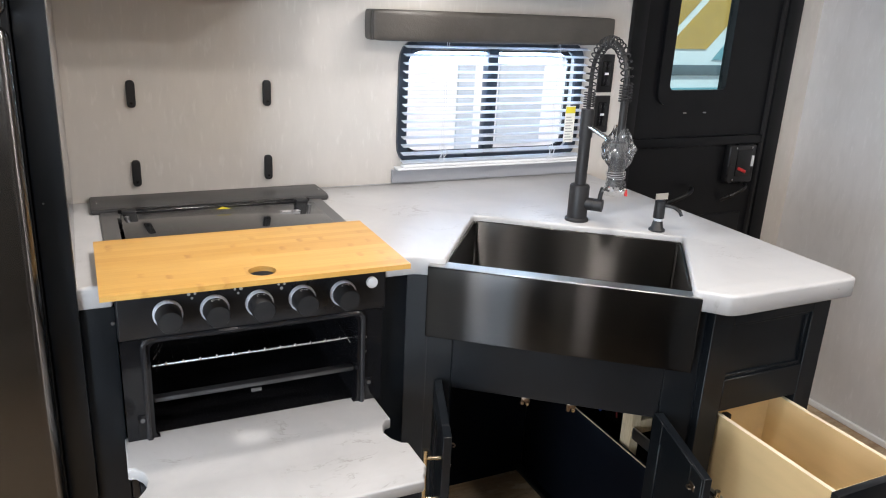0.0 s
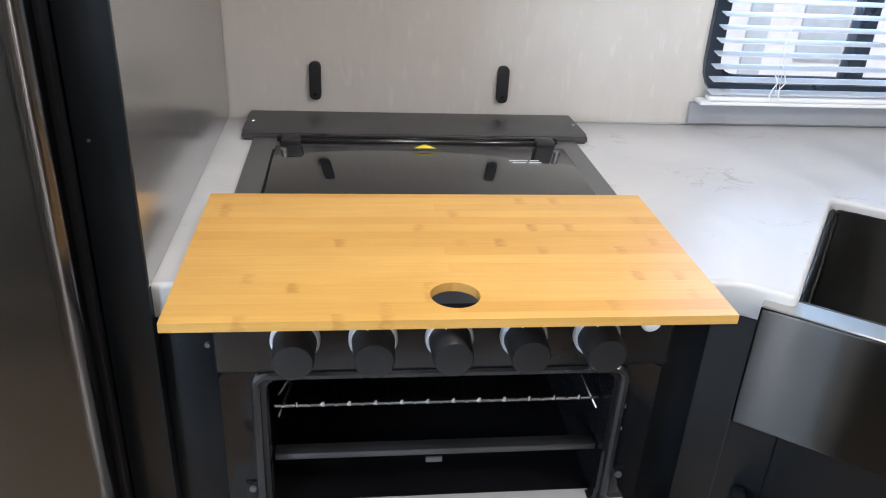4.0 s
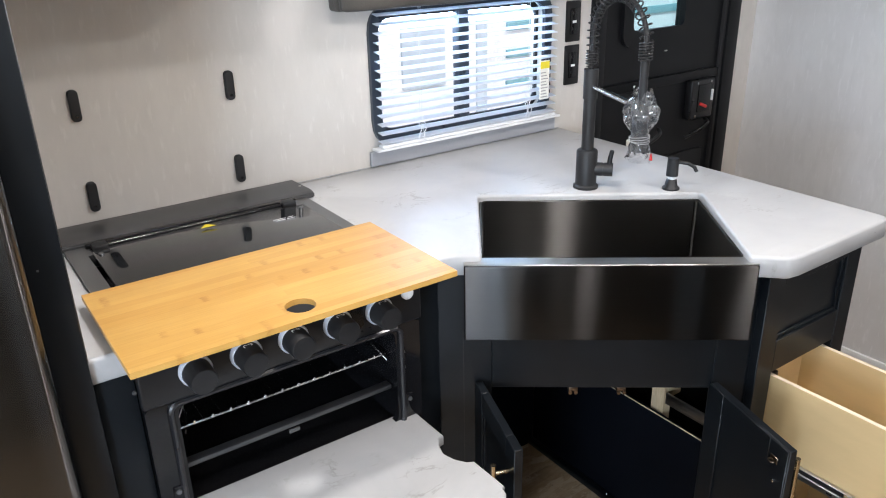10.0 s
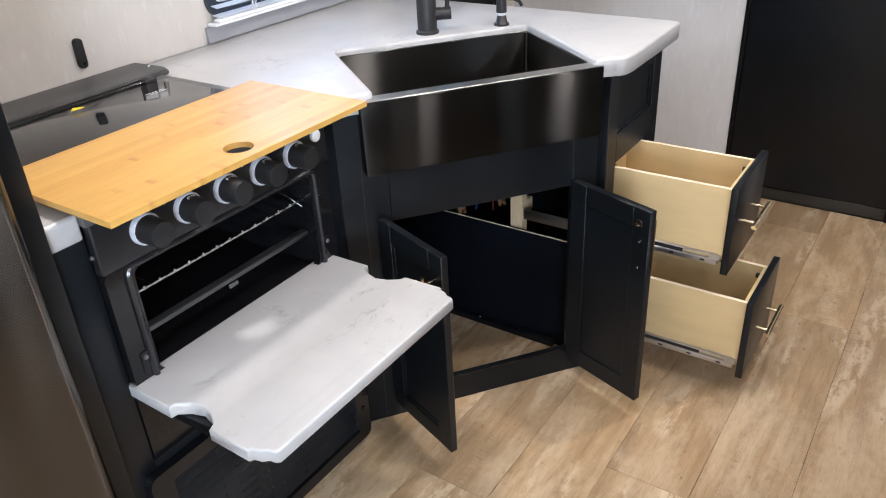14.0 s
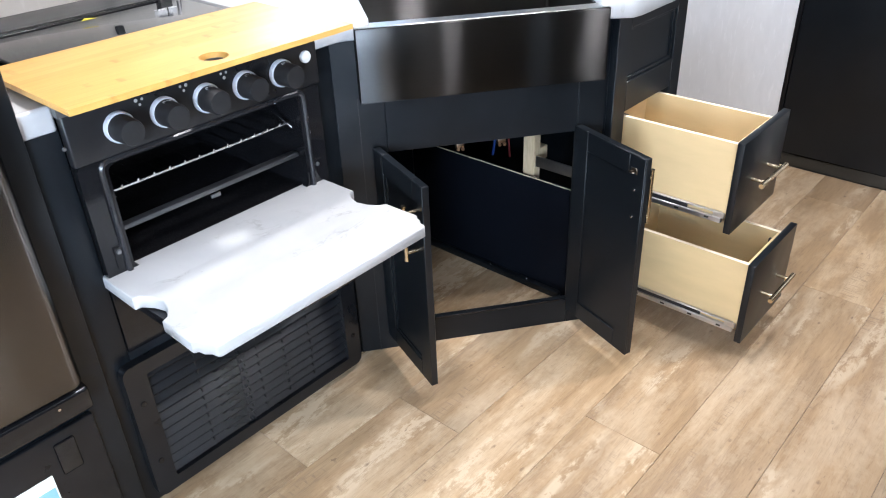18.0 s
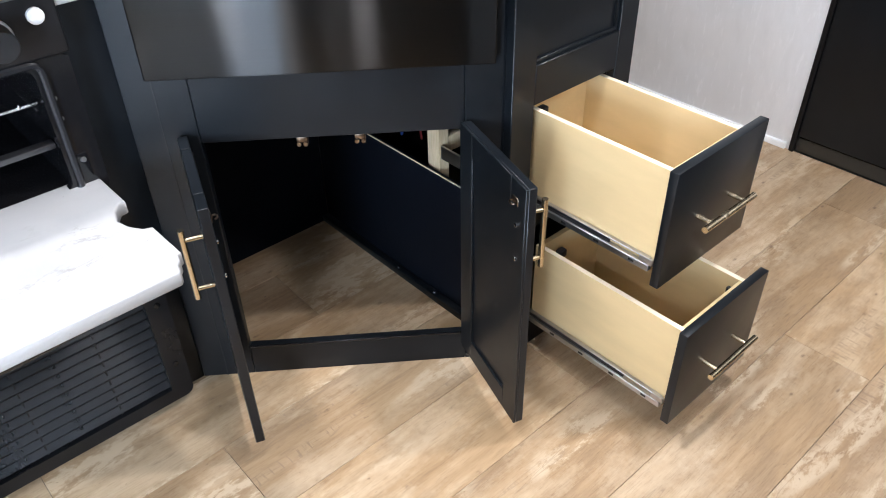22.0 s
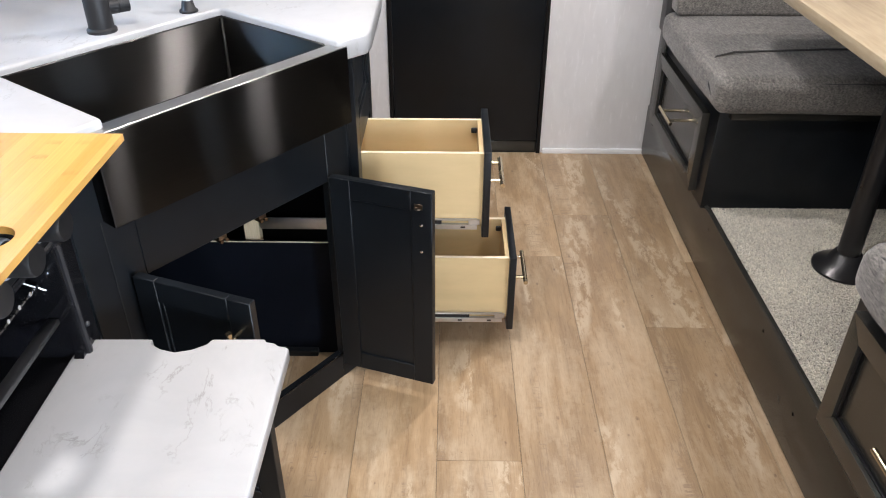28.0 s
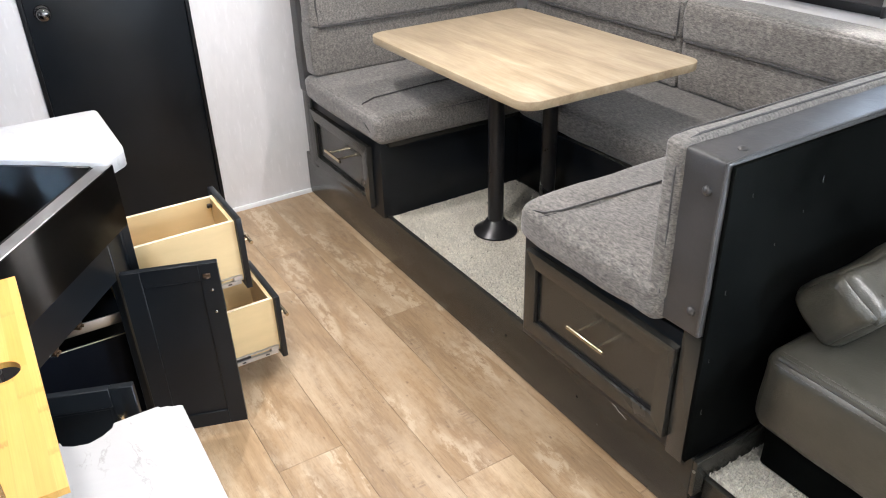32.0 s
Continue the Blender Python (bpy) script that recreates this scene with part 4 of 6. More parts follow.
part("slab", slab(fillet(outline, radii), CT - 0.045, CT, 0.007, 4, 0.003), MARBLE, counter, smooth=50)
part("caulk_bead", rod((0.60, WY - 0.002, CT + 0.0005), (1.528, WY - 0.002, CT + 0.0005), 0.0018, seg=8), MARBLE, counter)


# side panel between refrigerator and counter
panel = thing("tall_panel", (-0.065, 1.80, 0), "tall black cabinet side panel beside the refrigerator", "panel")
part("core", box(-0.086, -0.0345, 1.474, WY - 0.002, 0, CEIL - 0.003, 0.002), BLACK, panel)
part("lining", box(-0.0343, -0.0333, 1.477, WY - 0.003, CT + 0.001, CEIL - 0.004), PANELSTEEL, panel, "satin grey lining on the counter side")
part("screw_cap", lathe([(0.0017, 0), (0.0017, 0.001)], (-0.071, 1.474, 1.083), 10, "-y"), COOKFRAME, panel)

# ---- refrigerator ----
fr = thing("refrigerator", (-0.42, 1.75, 0.42), "tall black stainless refrigerator with a closed door", "refrigerator")
part("body", box(-0.74, -0.0885, 1.463, WY - 0.003, 0.425, 1.93, 0.004), FRAMEBLACK, fr)
part("door", box(-0.735, -0.0885, 1.408, 1.458, 0.432, 1.385, 0.020, 6), FRIDGESTEEL, fr)
part("freezer_door", box(-0.735, -0.0885, 1.408, 1.458, 1.397, 1.92, 0.020, 6), FRIDGESTEEL, fr)
part("seal", box(-0.725, -0.100, 1.456, 1.466, 0.438, 1.915), RUBBER, fr)
for z0, z1 in ((0.80, 1.20), (1.41, 1.75)):
    h = part("handle", rod((-0.66, 1.378, z0), (-0.66, 1.378, z1), 0.009), CHROME, fr)
    for z in (z0 + 0.03, z1 - 0.03):
        part("handle_post", rod((-0.66, 1.378, z), (-0.66, 1.414, z), 0.007), CHROME, h)
part("scratch", tube([(-0.30, 1.4075, 1.02), (-0.275, 1.4073, 1.03), (-0.255, 1.4075, 1.036)], 0.0009, 5), GREYPRINT, fr, "pale scratch")
base = thing("furnace_cabinet", (-0.42, 1.70, 0), "low black cabinet with an access door under the refrigerator", "cabinet")
part("body", box(-0.745, -0.0895, 1.475, WY - 0.004, 0.0, 0.405, 0.003), BLACK, base)
part("ledge", box(-0.745, -0.080, 1.430, 1.476, 0.366, 0.418, 0.008, 3), ENAMEL, base)
ad = part("access_door", box(-0.42, -0.080, 1.462, 1.4755, 0.03, 0.332, 0.004), GRILLE, base)
part("finger_pull", box(-0.165, -0.126, 1.458, 1.463, 0.235, 0.311, 0.004), ENAMEL, ad)
part("sticker", box(-0.315, -0.185, 1.4592, 1.4612, 0.13, 0.250), PAPER, ad, "white sticker with a teal stripe")
part("sticker_print", box(-0.312, -0.188, 1.4580, 1.459, 0.175, 0.222), TRAILER_TEAL, ad)
for sx in (-0.35, -0.28, -0.14):
    part("screw", lathe([(0.004, 0), (0.003, 0.002)], (sx, 1.430, 0.402), 8, "-y"), CHROME, base)
single("wall_infill", box(WEST, -0.746, 1.60, 1.64, 0, CEIL - 0.002), WALL, "plain wall beside the refrigerator", "wall", kind="structure", smooth=0)

# ---- range ----
rg = thing("range", (0.30, 1.75, 0), "black gas range with its oven door open", "range")
RX0, RX1 = 0.030, 0.570
for q in ((RX0, RX0 + 0.012, 1.495, 1.975), (RX1 - 0.012, RX1, 1.495, 1.975), (RX0 + 0.012, RX1 - 0.012, 1.963, 1.975)):
    part("casing_panel", box(*q, 0.395, 0.868), ENAMEL, rg)
top_o = [(0.024, 1.470), (0.574, 1.470), (0.574, 1.970), (0.024, 1.970)]
top_i = [(0.060, 1.500), (0.541, 1.500), (0.541, 1.915), (0.060, 1.915)]
part("cooktop_frame", ring(top_o, top_i, CT - 0.02, CT + 0.006), COOKFRAME, rg, smooth=0)
part("burner_tray", box(0.060, 0.541, 1.500, 1.915, CT - 0.05, CT - 0.03), ENAMEL, rg)
lid = part("glass_lid", box(0.066, 0.535, 1.49, 1.905, CT + 0.006, CT + 0.0165, 0.002), LIDGLASS, rg, "dark tinted folding glass lid, closed")
for hx in (0.088, 0.511):
    part("hinge", box(hx - 0.016, hx + 0.016, 1.925, 1.952, CT + 0.004, CT + 0.020, 0.004), RUBBER, lid)
    part("lid_screw", lathe([(0.0055, 0), (0.005, 0.0012), (0.002, 0.0016)], (hx - 0.008 if hx < 0.3 else hx + 0.008, 1.885, CT + 0.0165), 12), COOKFRAME, lid)
part("hinge_rod", rod((0.07, 1.940, CT + 0.012), (0.53, 1.940, CT + 0.012), 0.004), ENAMEL, lid)
part("rear_rail", box(0.064, 0.538, 1.953, 1.966, CT + 0.003, CT + 0.016, 0.003), ENAMEL, rg)
b = bmesh.new()
vs = [b.verts.new(p) for p in ((0.287, 1.893, CT + 0.0175), (0.321, 1.893, CT + 0.0175), (0.304, 1.913, CT + 0.0175))]
b.faces.new(vs)
ex = bmesh.ops.extrude_face_region(b, geom=b.faces[:])
bmesh.ops.translate(b, verts=[v for v in ex["geom"] if isinstance(v, bmesh.types.BMVert)], vec=(0, 0, 0.0006))
part("warning_sticker", b, YELLOW, lid, "yellow triangular warning sticker")
for k, (tx, tw) in enumerate(((0.432, 0.030), (0.466, 0.014), (0.436, 0.022), (0.462, 0.020))):
    part("print_line", box(tx, tx + tw, 1.842 - 0.008 * (k // 2), 1.844 - 0.008 * (k // 2), CT + 0.0166, CT + 0.0170), WHITEPRINT, lid)
vb = bmesh.new()
vprof = [(1.972, CT + 0.001), (WY - 0.004, CT + 0.001), (WY - 0.004, CT + 0.014), (1.99, CT + 0.018), (1.972, CT + 0.0125)]
la = [vb.verts.new((0.004, y, z)) for y, z in vprof]
ra = [vb.verts.new((0.597, y, z)) for y, z in vprof]
vb.faces.new(la)
vb.faces.new(ra[::-1])
for k in range(5):
    vb.faces.new((la[k], ra[k], ra[(k + 1) % 5], la[(k + 1) % 5]))
bmesh.ops.recalc_face_normals(vb, faces=vb.faces[:])
bmesh.ops.bevel(vb, geom=vb.edges[:], offset=0.003, segments=2, affect="EDGES")
vent = part("back_guard", vb, plain("guard_paint", (0.09, 0.09, 0.092), 0.34, metal=0.6), rg, "dark metal back guard")
for sx in (0.018, 0.585):
    part("screw", lathe([(0.004, 0), (0.003, 0.002)], (sx, 2.03, CT + 0.0162), 8), CHROME, vent)
# control panel
cp = box(0.028, 0.575, 1.472, 1.492, 0.800, 0.908, 0.005, 3)
part("control_panel", cp, PLASTIC, rg)
first = None
for k in range(5):
    kx = 0.121 + 0.0888 * k
    if first is None:
        kn = part("knob", lathe([(0.0245, 0.004), (0.025, 0.010), (0.0242, 0.018), (0.0235, 0.046), (0.0215, 0.050), (0.010, 0.051)], (kx, 1.472, 0.849), 32, "-y"), RUBBER, rg, smooth=50)
        kr = part("knob_ring", lathe([(0.0285, 0), (0.0285, 0.007), (0.0265, 0.010), (0.020, 0.010)], (kx, 1.472, 0.849), 32, "-y"), RINGGREY, kn, "bright ring behind the knob")
        first = (kn, kr)
    else:
        kn = again(first[0], Matrix.Translation((0.0888 * k, 0, 0)))
        r2 = new("knob_ring", first[1].data)
        r2.parent = kn
    if k:
        letters("OFF", 0.010, Matrix.Translation((kx, 1.4520, 0.8725)) @ Matrix.Rotation(radians(12), 4, "X"), WHITEPRINT, rg)
part("igniter_button", lathe([(0.0125, 0), (0.0125, 0.006), (0.010, 0.008)], (0.541, 1.472, 0.866), 24, "-y"), WHITEPL, rg, "white round igniter button")
for k, gx in enumerate((0.168, 0.257, 0.345)):
    for j, (dx, dz) in enumerate(((-0.006, 0.004), (0.006, 0.004), (0.0, -0.005))):
        on = j == k
        part("burner_mark", lathe([(0.0034 if on else 0.0026, 0), (0.0034 if on else 0.0026, 0.0006)], (gx + dx, 1.472, 0.880 + dz), 10, "-y"), GREYPRINT, rg)
# oven
OV = rounded_rect(0.083, 0.513, 0.575, 0.788, 0.018, 4)
ofr = []
for p in OV:
    cx, cz = 0.30, 0.68
    dx, dz = p[0] - cx, p[1] - cz
    s_ = min(0.270 / abs(dx) if abs(dx) > 1e-6 else 9, 0.1195 / abs(dz) if abs(dz) > 1e-6 else 9)
    ofr.append((cx + dx * s_, cz + dz * s_))
part("oven_frame", upright(ring(ofr, OV, 0, 0.016), 1.492), ENAMEL, rg)
bead = [(p[0] + (0.012 if p[0] > 0.3 else -0.012), 1.474, p[1] + (0.008 if p[1] > 0.68 else -0.008)) for p in OV]
part("oven_gasket", tube(bead, 0.006, 8, closed=True), plain("gasket_steel", (0.016, 0.016, 0.018), 0.22, metal=0.0), rg)
for q in ((0.078, 0.084, 1.492, 1.92, 0.565, 0.795), (0.515, 0.521, 1.492, 1.92, 0.565, 0.795), (0.084, 0.515, 1.492, 1.92, 0.790, 0.795),
          (0.084, 0.515, 1.492, 1.92, 0.565, 0.570), (0.084, 0.515, 1.915, 1.92, 0.570, 0.790)):
    part("oven_wall", box(*q), ENAMEL, rg)
rack = part("oven_rack", tube([(0.088, 1.515, 0.7200), (0.511, 1.515, 0.7200)], 0.0028, 8), CHROME, rg, "chrome wire oven rack")
wire = part("rack_wire", tube([(0.098, 1.508, 0.7230), (0.098, 1.70, 0.7230), (0.098, 1.90, 0.7230)], 0.0016, 6), CHROME, rack)
for k in range(1, 13):
    c = new("rack_wire", wire.data)
    c.parent, c.matrix_basis = rack, Matrix.Translation((0.0335 * k, 0, 0))
for k in range(12):
    part("rack_bump", rod((0.115 + 0.0335 * k, 1.514, 0.7200), (0.115 + 0.0335 * k, 1.512, 0.7275), 0.0032, 0.0018, 8), CHROME, rack)
for k in range(3):
    part("rack_support", tube([(0.092 + 0.004 * k, 1.53 + 0.03 * k, 0.7260), (0.112 + 0.004 * k, 1.545 + 0.03 * k, 0.7520)], 0.0014, 6), CHROME, rack)
for sx in (0.094, 0.505):
    d = 1 if sx < 0.3 else -1
    part("rack_support", tube([(sx, 1.50, 0.7140), (sx + 0.012 * d, 1.53, 0.7370), (sx + 0.020 * d, 1.58, 0.7570)], 0.002, 6), CHROME, rack)
part("broiler_shelf", box(0.086, 0.513, 1.500, 1.520, 0.643, 0.653, 0.002), plain("shelf_steel", (0.11, 0.11, 0.115), 0.35, metal=0.8), rg)
part("shelf_tab", box(0.282, 0.304, 1.498, 1.502, 0.632, 0.640, 0.001), COOKFRAME, rg)
for sx in (0.060, 0.540):
    hg = part("door_hinge", box(sx - 0.009, sx + 0.009, 1.4735, 1.484, 0.588, 0.634, 0.002), ENAMEL, rg)
    part("screw", lathe([(0.005, 0), (0.004, 0.003)], (sx, 1.4735, 0.622), 10, "-y"), COOKFRAME, hg)
for sx, sz in ((0.070, 0.62), (0.530, 0.70), (0.530, 0.735), (0.022, 0.84)):
    part("screw", lathe([(0.004, 0), (0.003, 0.003)], (sx, 1.476, sz), 10, "-y"), COOKFRAME, rg)
part("oven_door", prism(fillet([(0.040, 1.475), (0.040, 1.196), (0.10, 1.178), (0.30, 1.168), (0.485, 1.178), (0.542, 1.196), (0.542, 1.475)], [0, 0.02, 0.05, 0.1, 0.05, 0.02, 0]), 0.528, 0.549, 0.004, both=True), ENAMEL, rg, "black oven door folded down")
part("lower_panel", box(RX0, RX1, 1.490, 1.50, 0.395, 0.560, 0.002), ENAMEL, rg)

# filler around the range
fil = thing("range_filler", (0.0, 1.49, 0), "black cabinet filler strip beside the range", "cabinet")
part("left_strip", box(-0.0340, 0.028, 1.492, 1.512, 0, 0.868, 0.002), BLACK, fil)
part("right_strip", box(0.572, 0.650, 1.515, 1.535, 0, 0.868, 0.002), BLACK, fil)
part("toe_panel", box(0.028, 0.572, 1.492, 1.51, 0.0, 0.394, 0.002), BLACK, fil)

grille = thing("vent_grille", (0.30, 1.47, 0.03), "black louvred vent grille below the oven", "vent")
go, gi = rounded_rect(-0.006, 0.600, 0.022, 0.376, 0.022), rounded_rect(0.042, 0.556, 0.054, 0.344, 0.006)
part("frame", upright(ring(go, gi, 0, 0.022), 1.491), GRILLE, grille)
part("backing", box(0.042, 0.556, 1.4885, 1.4905, 0.054, 0.344), RUBBER, grille)
ls = box(0.042, 0.556, -0.0012, 0.0012, -0.0084, 0.0084, 0.0005, 1)
ls.transform(Matrix.Translation((0, 1.4795, 0.068)) @ Matrix.Rotation(radians(-38), 4, "X"))
louvre = part("louvre", ls, GRILLE, grille)
for k in range(1, 12):
    again(louvre, Matrix.Translation((0, 0, 0.0245 * k)))
for gx in (0.151, 0.301, 0.451):
    part("rib", box(gx - 0.0015, gx + 0.0015, 1.4785, 1.4880, 0.054, 0.344), RUBBER, grille)
for gx in (0.018, 0.578):
    for gz in (0.12, 0.28):
        part("screw", lathe([(0.006, 0), (0.006, 0.003), (0.002, 0.004)], (gx, 1.469, gz), 12, "-y"), ENAMEL, grille)

# bamboo board on the range
hole_c, hole_r = Vector((0.293, 1.408)), 0.0265
N = 48
outer, inner = [], []
for k in range(N):
    a = 2 * math.pi * k / N
    d = Vector((math.cos(a), math.sin(a)))
    t = min(((0.584 if d.x > 0 else 0.002) - hole_c.x) / d.x if abs(d.x) > 1e-9 else 9, ((1.679 if d.y > 0 else 1.360) - hole_c.y) / d.y if abs(d.y) > 1e-9 else 9)
    outer.append(tuple(hole_c + d * t))
    inner.append(tuple(hole_c + d * hole_r))
for cx, cy in ((0.002, 1.360), (0.584, 1.360), (0.584, 1.679), (0.002, 1.679)):
    k = min(range(N), key=lambda q: (Vector(outer[q]) - Vector((cx, cy))).length)
    outer[k] = (cx, cy)
board = thing("cutting_board", (0.293, 1.52, CT + 0.014), "bamboo cutting board with a round finger hole on the range", "cutting board")
part("plank", ring(outer, inner, CT + 0.0170, CT + 0.0275), BAMBOO, board, smooth=30)

# stone-look board on the open oven door
tb = thing("sink_cover_board", (0.29, 1.31, 0.55), "white marble-look board with side notches on the open oven door", "board")
right = [(0.558, 1.494), (0.560, 1.374), (0.548, 1.372), (0.535, 1.352), (0.527, 1.325), (0.534, 1.298), (0.548, 1.276), (0.561, 1.270), (0.563, 1.178), (0.556, 1.174), (0.553, 1.160), (0.545, 1.150), (0.543, 1.138), (0.538, 1.132)]
right = [(x - 0.002, 1.498 - (1.494 - y) * 0.972) for x, y in right]
left = [(0.580 - x, y) for x, y in reversed(right)]
part("slab", slab(right + left, 0.5505, 0.577, 0.004, 3, 0.003), MARBLE, tb, smooth=50)

# ---- sink base cabinet, on the diagonal ----
TH = -37.3
SO = (0.9216, 1.3005)
SM = pose(SO[0], SO[1], 0, 0, 0, TH)


def L(bm):
    bm.transform(SM)
    return bm


sb = thing("sink_cabinet", (SO[0], SO[1], 0), "black sink base cabinet with both doors open", "cabinet", rz=TH)
b = bmesh.new()
box(-0.352, -0.238, 0, 0.020, 0, 0.866, 0.0015, 1, b)
part("left_stile", L(b), BLACK, sb)
part("right_stile", L(box(0.236, 0.318, 0, 0.020, 0, 0.866, 0.0015, 1)), BLACK, sb)
part("top_rail", L(box(-0.238, 0.236, 0.0005, 0.020, 0.588, 0.866, 0.0015, 1)), BLACK, sb)
part("bottom_rail", L(box(-0.238, 0.236, 0.0005, 0.020, 0.0, 0.080, 0.0015, 1)), BLACK, sb)
part("seam", L(box(-0.300, -0.298, -0.001, 0.0, 0.0, 0.728)), RUBBER, sb)
part("bottom_lip", L(box(-0.238, 0.236, -0.003, 0.001, 0.078, 0.084, 0.001, 1)), ENAMEL, sb)
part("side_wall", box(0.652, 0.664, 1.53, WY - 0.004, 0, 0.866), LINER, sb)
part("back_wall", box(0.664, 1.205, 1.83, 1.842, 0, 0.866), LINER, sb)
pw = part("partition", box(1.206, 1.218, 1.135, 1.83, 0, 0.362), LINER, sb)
part("raw_edge", box(1.2060, 1.2090, 1.135, 1.829, 0.362, 0.3640), PLYEDGE, pw)
part("floor_cleat", box(1.186, 1.206, 1.24, 1.83, 0.001, 0.020, 0.002), BLACK, sb)
for cy in (1.36, 1.50):
    part("screw", lathe([(0.004, 0), (0.003, 0.002)], (1.196, cy, 0.020), 10), CHROME, sb)
for sx in (-0.060, 0.045):
    ct = part("catch", L(box(sx - 0.010, sx + 0.010, 0.004, 0.026, 0.576, 0.588, 0.002)), BRONZE, sb, "small metal roller catch")
    for dx in (-0.006, 0.006):
        part("roller", L(rod((sx + dx, 0.001, 0.574), (sx + dx, 0.022, 0.574), 0.0042, seg=12)), BRONZE, ct)
DW, DZ0, DZ1 = 0.248, 0.057, 0.609


def cabinet_door(hinge_s, angle, flip):
    m = SM @ pose(hinge_s, -0.006, DZ0, 0, 0, angle)
    if flip:
        m = m @ Matrix.Translation((0, 0.018, 0))
    dr = shaker(DW, DZ1 - DZ0, 0.018, 0.048, "cabinet_door", BLACK, m, sb, "open black framed door")
    return dr, m


dl, ml = cabinet_door(-0.258, -72.4, False)
# the right door swings out past square, its inner face to the room
mr = SM @ pose(0.246, -0.006, DZ0, 0, 0, -71.0)
b = bmesh.new()
H_ = DZ1 - DZ0
box(0, DW, -0.016, 0.0, 0, H_, 0.0015, 1, b)
b.transform(mr)
drd = part("cabinet_door", b, BLACK, sb, "open black framed door")
for q in ((0.0, 0.05, 0.0, H_), (DW - 0.05, DW, 0.0, H_), (0.05, DW - 0.05, 0.0, 0.05), (0.05, DW - 0.05, H_ - 0.05, H_)):
    b = box(q[0], q[1], -0.021, -0.0155, q[2], q[3], 0.001, 1)
    b.transform(mr)
    part("door_rail", b, BLACK, drd)


def door_hardware(m, dr, inner_y, outer_y):
    o = Vector((0, outer_y, 0))
    a, c = m @ Vector((DW - 0.028, outer_y, 0.385)), m @ Vector((DW - 0.028, outer_y, 0.485))
    outv = (m.to_3x3() @ Vector((0, 0.032 if outer_y > inner_y else -0.032, 0)))
    bar_pull(a, c, outv, dr, 0.020, 0.0055)
    s_ = 1 if inner_y > outer_y else -1
    b = box(DW - 0.042, DW - 0.022, min(inner_y, inner_y + 0.002 * s_), max(inner_y, inner_y + 0.002 * s_), 0.508, 0.522, 0.0008, 1)
    tube([Vector((DW - 0.032 + 0.007 * math.cos(k * 0.7), inner_y + s_ * (0.006 + 0.005 * math.sin(k * 0.7)), 0.513)) for k in range(8)], 0.0018, 6, b)
    b.transform(m)
    part("strike", b, BRONZE, dr, "small bronze strike clip")
    for z in (0.40, 0.47):
        b = lathe([(0.004, 0), (0.004, 0.003), (0.002, 0.004)], (0, 0, 0), 10, "y" if s_ > 0 else "-y")
        b.transform(m @ Matrix.Translation((DW - 0.025, inner_y, z)))
        part("screw_head", b, CHROME, dr)


door_hardware(ml, dl, 0.0, -0.018)
door_hardware(mr, drd, -0.021, 0.0)
for hs, ang in ((-0.258, 0), (0.246, 0)):
    for z in (0.13, 0.53):
        part("hinge_knuckle", L(rod((hs, -0.008, z), (hs, -0.008, z + 0.045), 0.0045, seg=12)), RUBBER, sb)

# farmhouse sink
sk = thing("farmhouse_sink", (SO[0], SO[1], 0.69), "black stainless apron-front sink, empty", "sink", rz=TH)
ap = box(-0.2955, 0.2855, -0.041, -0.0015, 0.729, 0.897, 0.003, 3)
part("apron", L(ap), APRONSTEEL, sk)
rim = box(-0.2950, 0.2850, -0.0405, -0.004, 0.8972, 0.8996, 0.001, 1)
part("front_rim", L(rim), RIMSTEEL, sk, "bright brushed top edge")
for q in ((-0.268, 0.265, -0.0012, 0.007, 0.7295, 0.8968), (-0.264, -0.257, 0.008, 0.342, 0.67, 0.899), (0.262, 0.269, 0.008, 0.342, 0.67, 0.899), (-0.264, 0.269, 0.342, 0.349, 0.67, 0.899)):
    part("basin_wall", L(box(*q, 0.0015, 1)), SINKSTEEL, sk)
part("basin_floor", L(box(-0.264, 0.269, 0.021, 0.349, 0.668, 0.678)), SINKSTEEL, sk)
for cx in (-0.256, 0.261):
    part("corner_fillet", L(rod((cx, 0.341, 0.678), (cx, 0.341, 0.896), 0.006, seg=12)), SINKSTEEL, sk)
part("drain", L(lathe([(0.045, 0), (0.042, 0.003), (0.036, 0.002), (0.012, 0.001)], (0.0, 0.18, 0.678), 28)), CHROME, sk)

# faucet
FX, FY = 1.167, 1.620
fc = thing("kitchen_faucet", (FX, FY, CT), "matte black spring-neck faucet with its sprayer in a plastic bag", "faucet")
part("base", lathe([(0.031, 0), (0.031, 0.006), (0.026, 0.010), (0.026, 0.092), (0.024, 0.096), (0.018, 0.098)], (FX, FY, CT), 28), RUBBER, fc)
part("column", rod((FX, FY, CT + 0.095), (FX, FY, 1.175), 0.0150, seg=24), RUBBER, fc)
part("collar", rod((FX, FY, 1.135), (FX, FY, 1.205), 0.0172, seg=24), RUBBER, fc)
FD = Vector((-0.229, -0.973, 0))     # the neck points over the basin
LD = Vector((0.655, -0.755, 0))      # the lever and the soap spout point along the counter
REACH, TOPZ = 0.205, 1.389
LEG = Vector((FX, FY, 0)) + FD * REACH
hose = [Vector((FX, FY, 1.20 + 0.0108 * k)) for k in range(9)]
for k in range(1, 24):
    a = math.pi * k / 24
    hose.append(Vector((FX, FY, 1.2865)) + FD * (REACH / 2) * (1 - math.cos(a)) + Vector((0, 0, (TOPZ - 0.012 - 1.2865) * math.sin(a))))
hose += [Vector((LEG.x, LEG.y, 1.2865 - 0.015 * k)) for k in range(1, 8)]
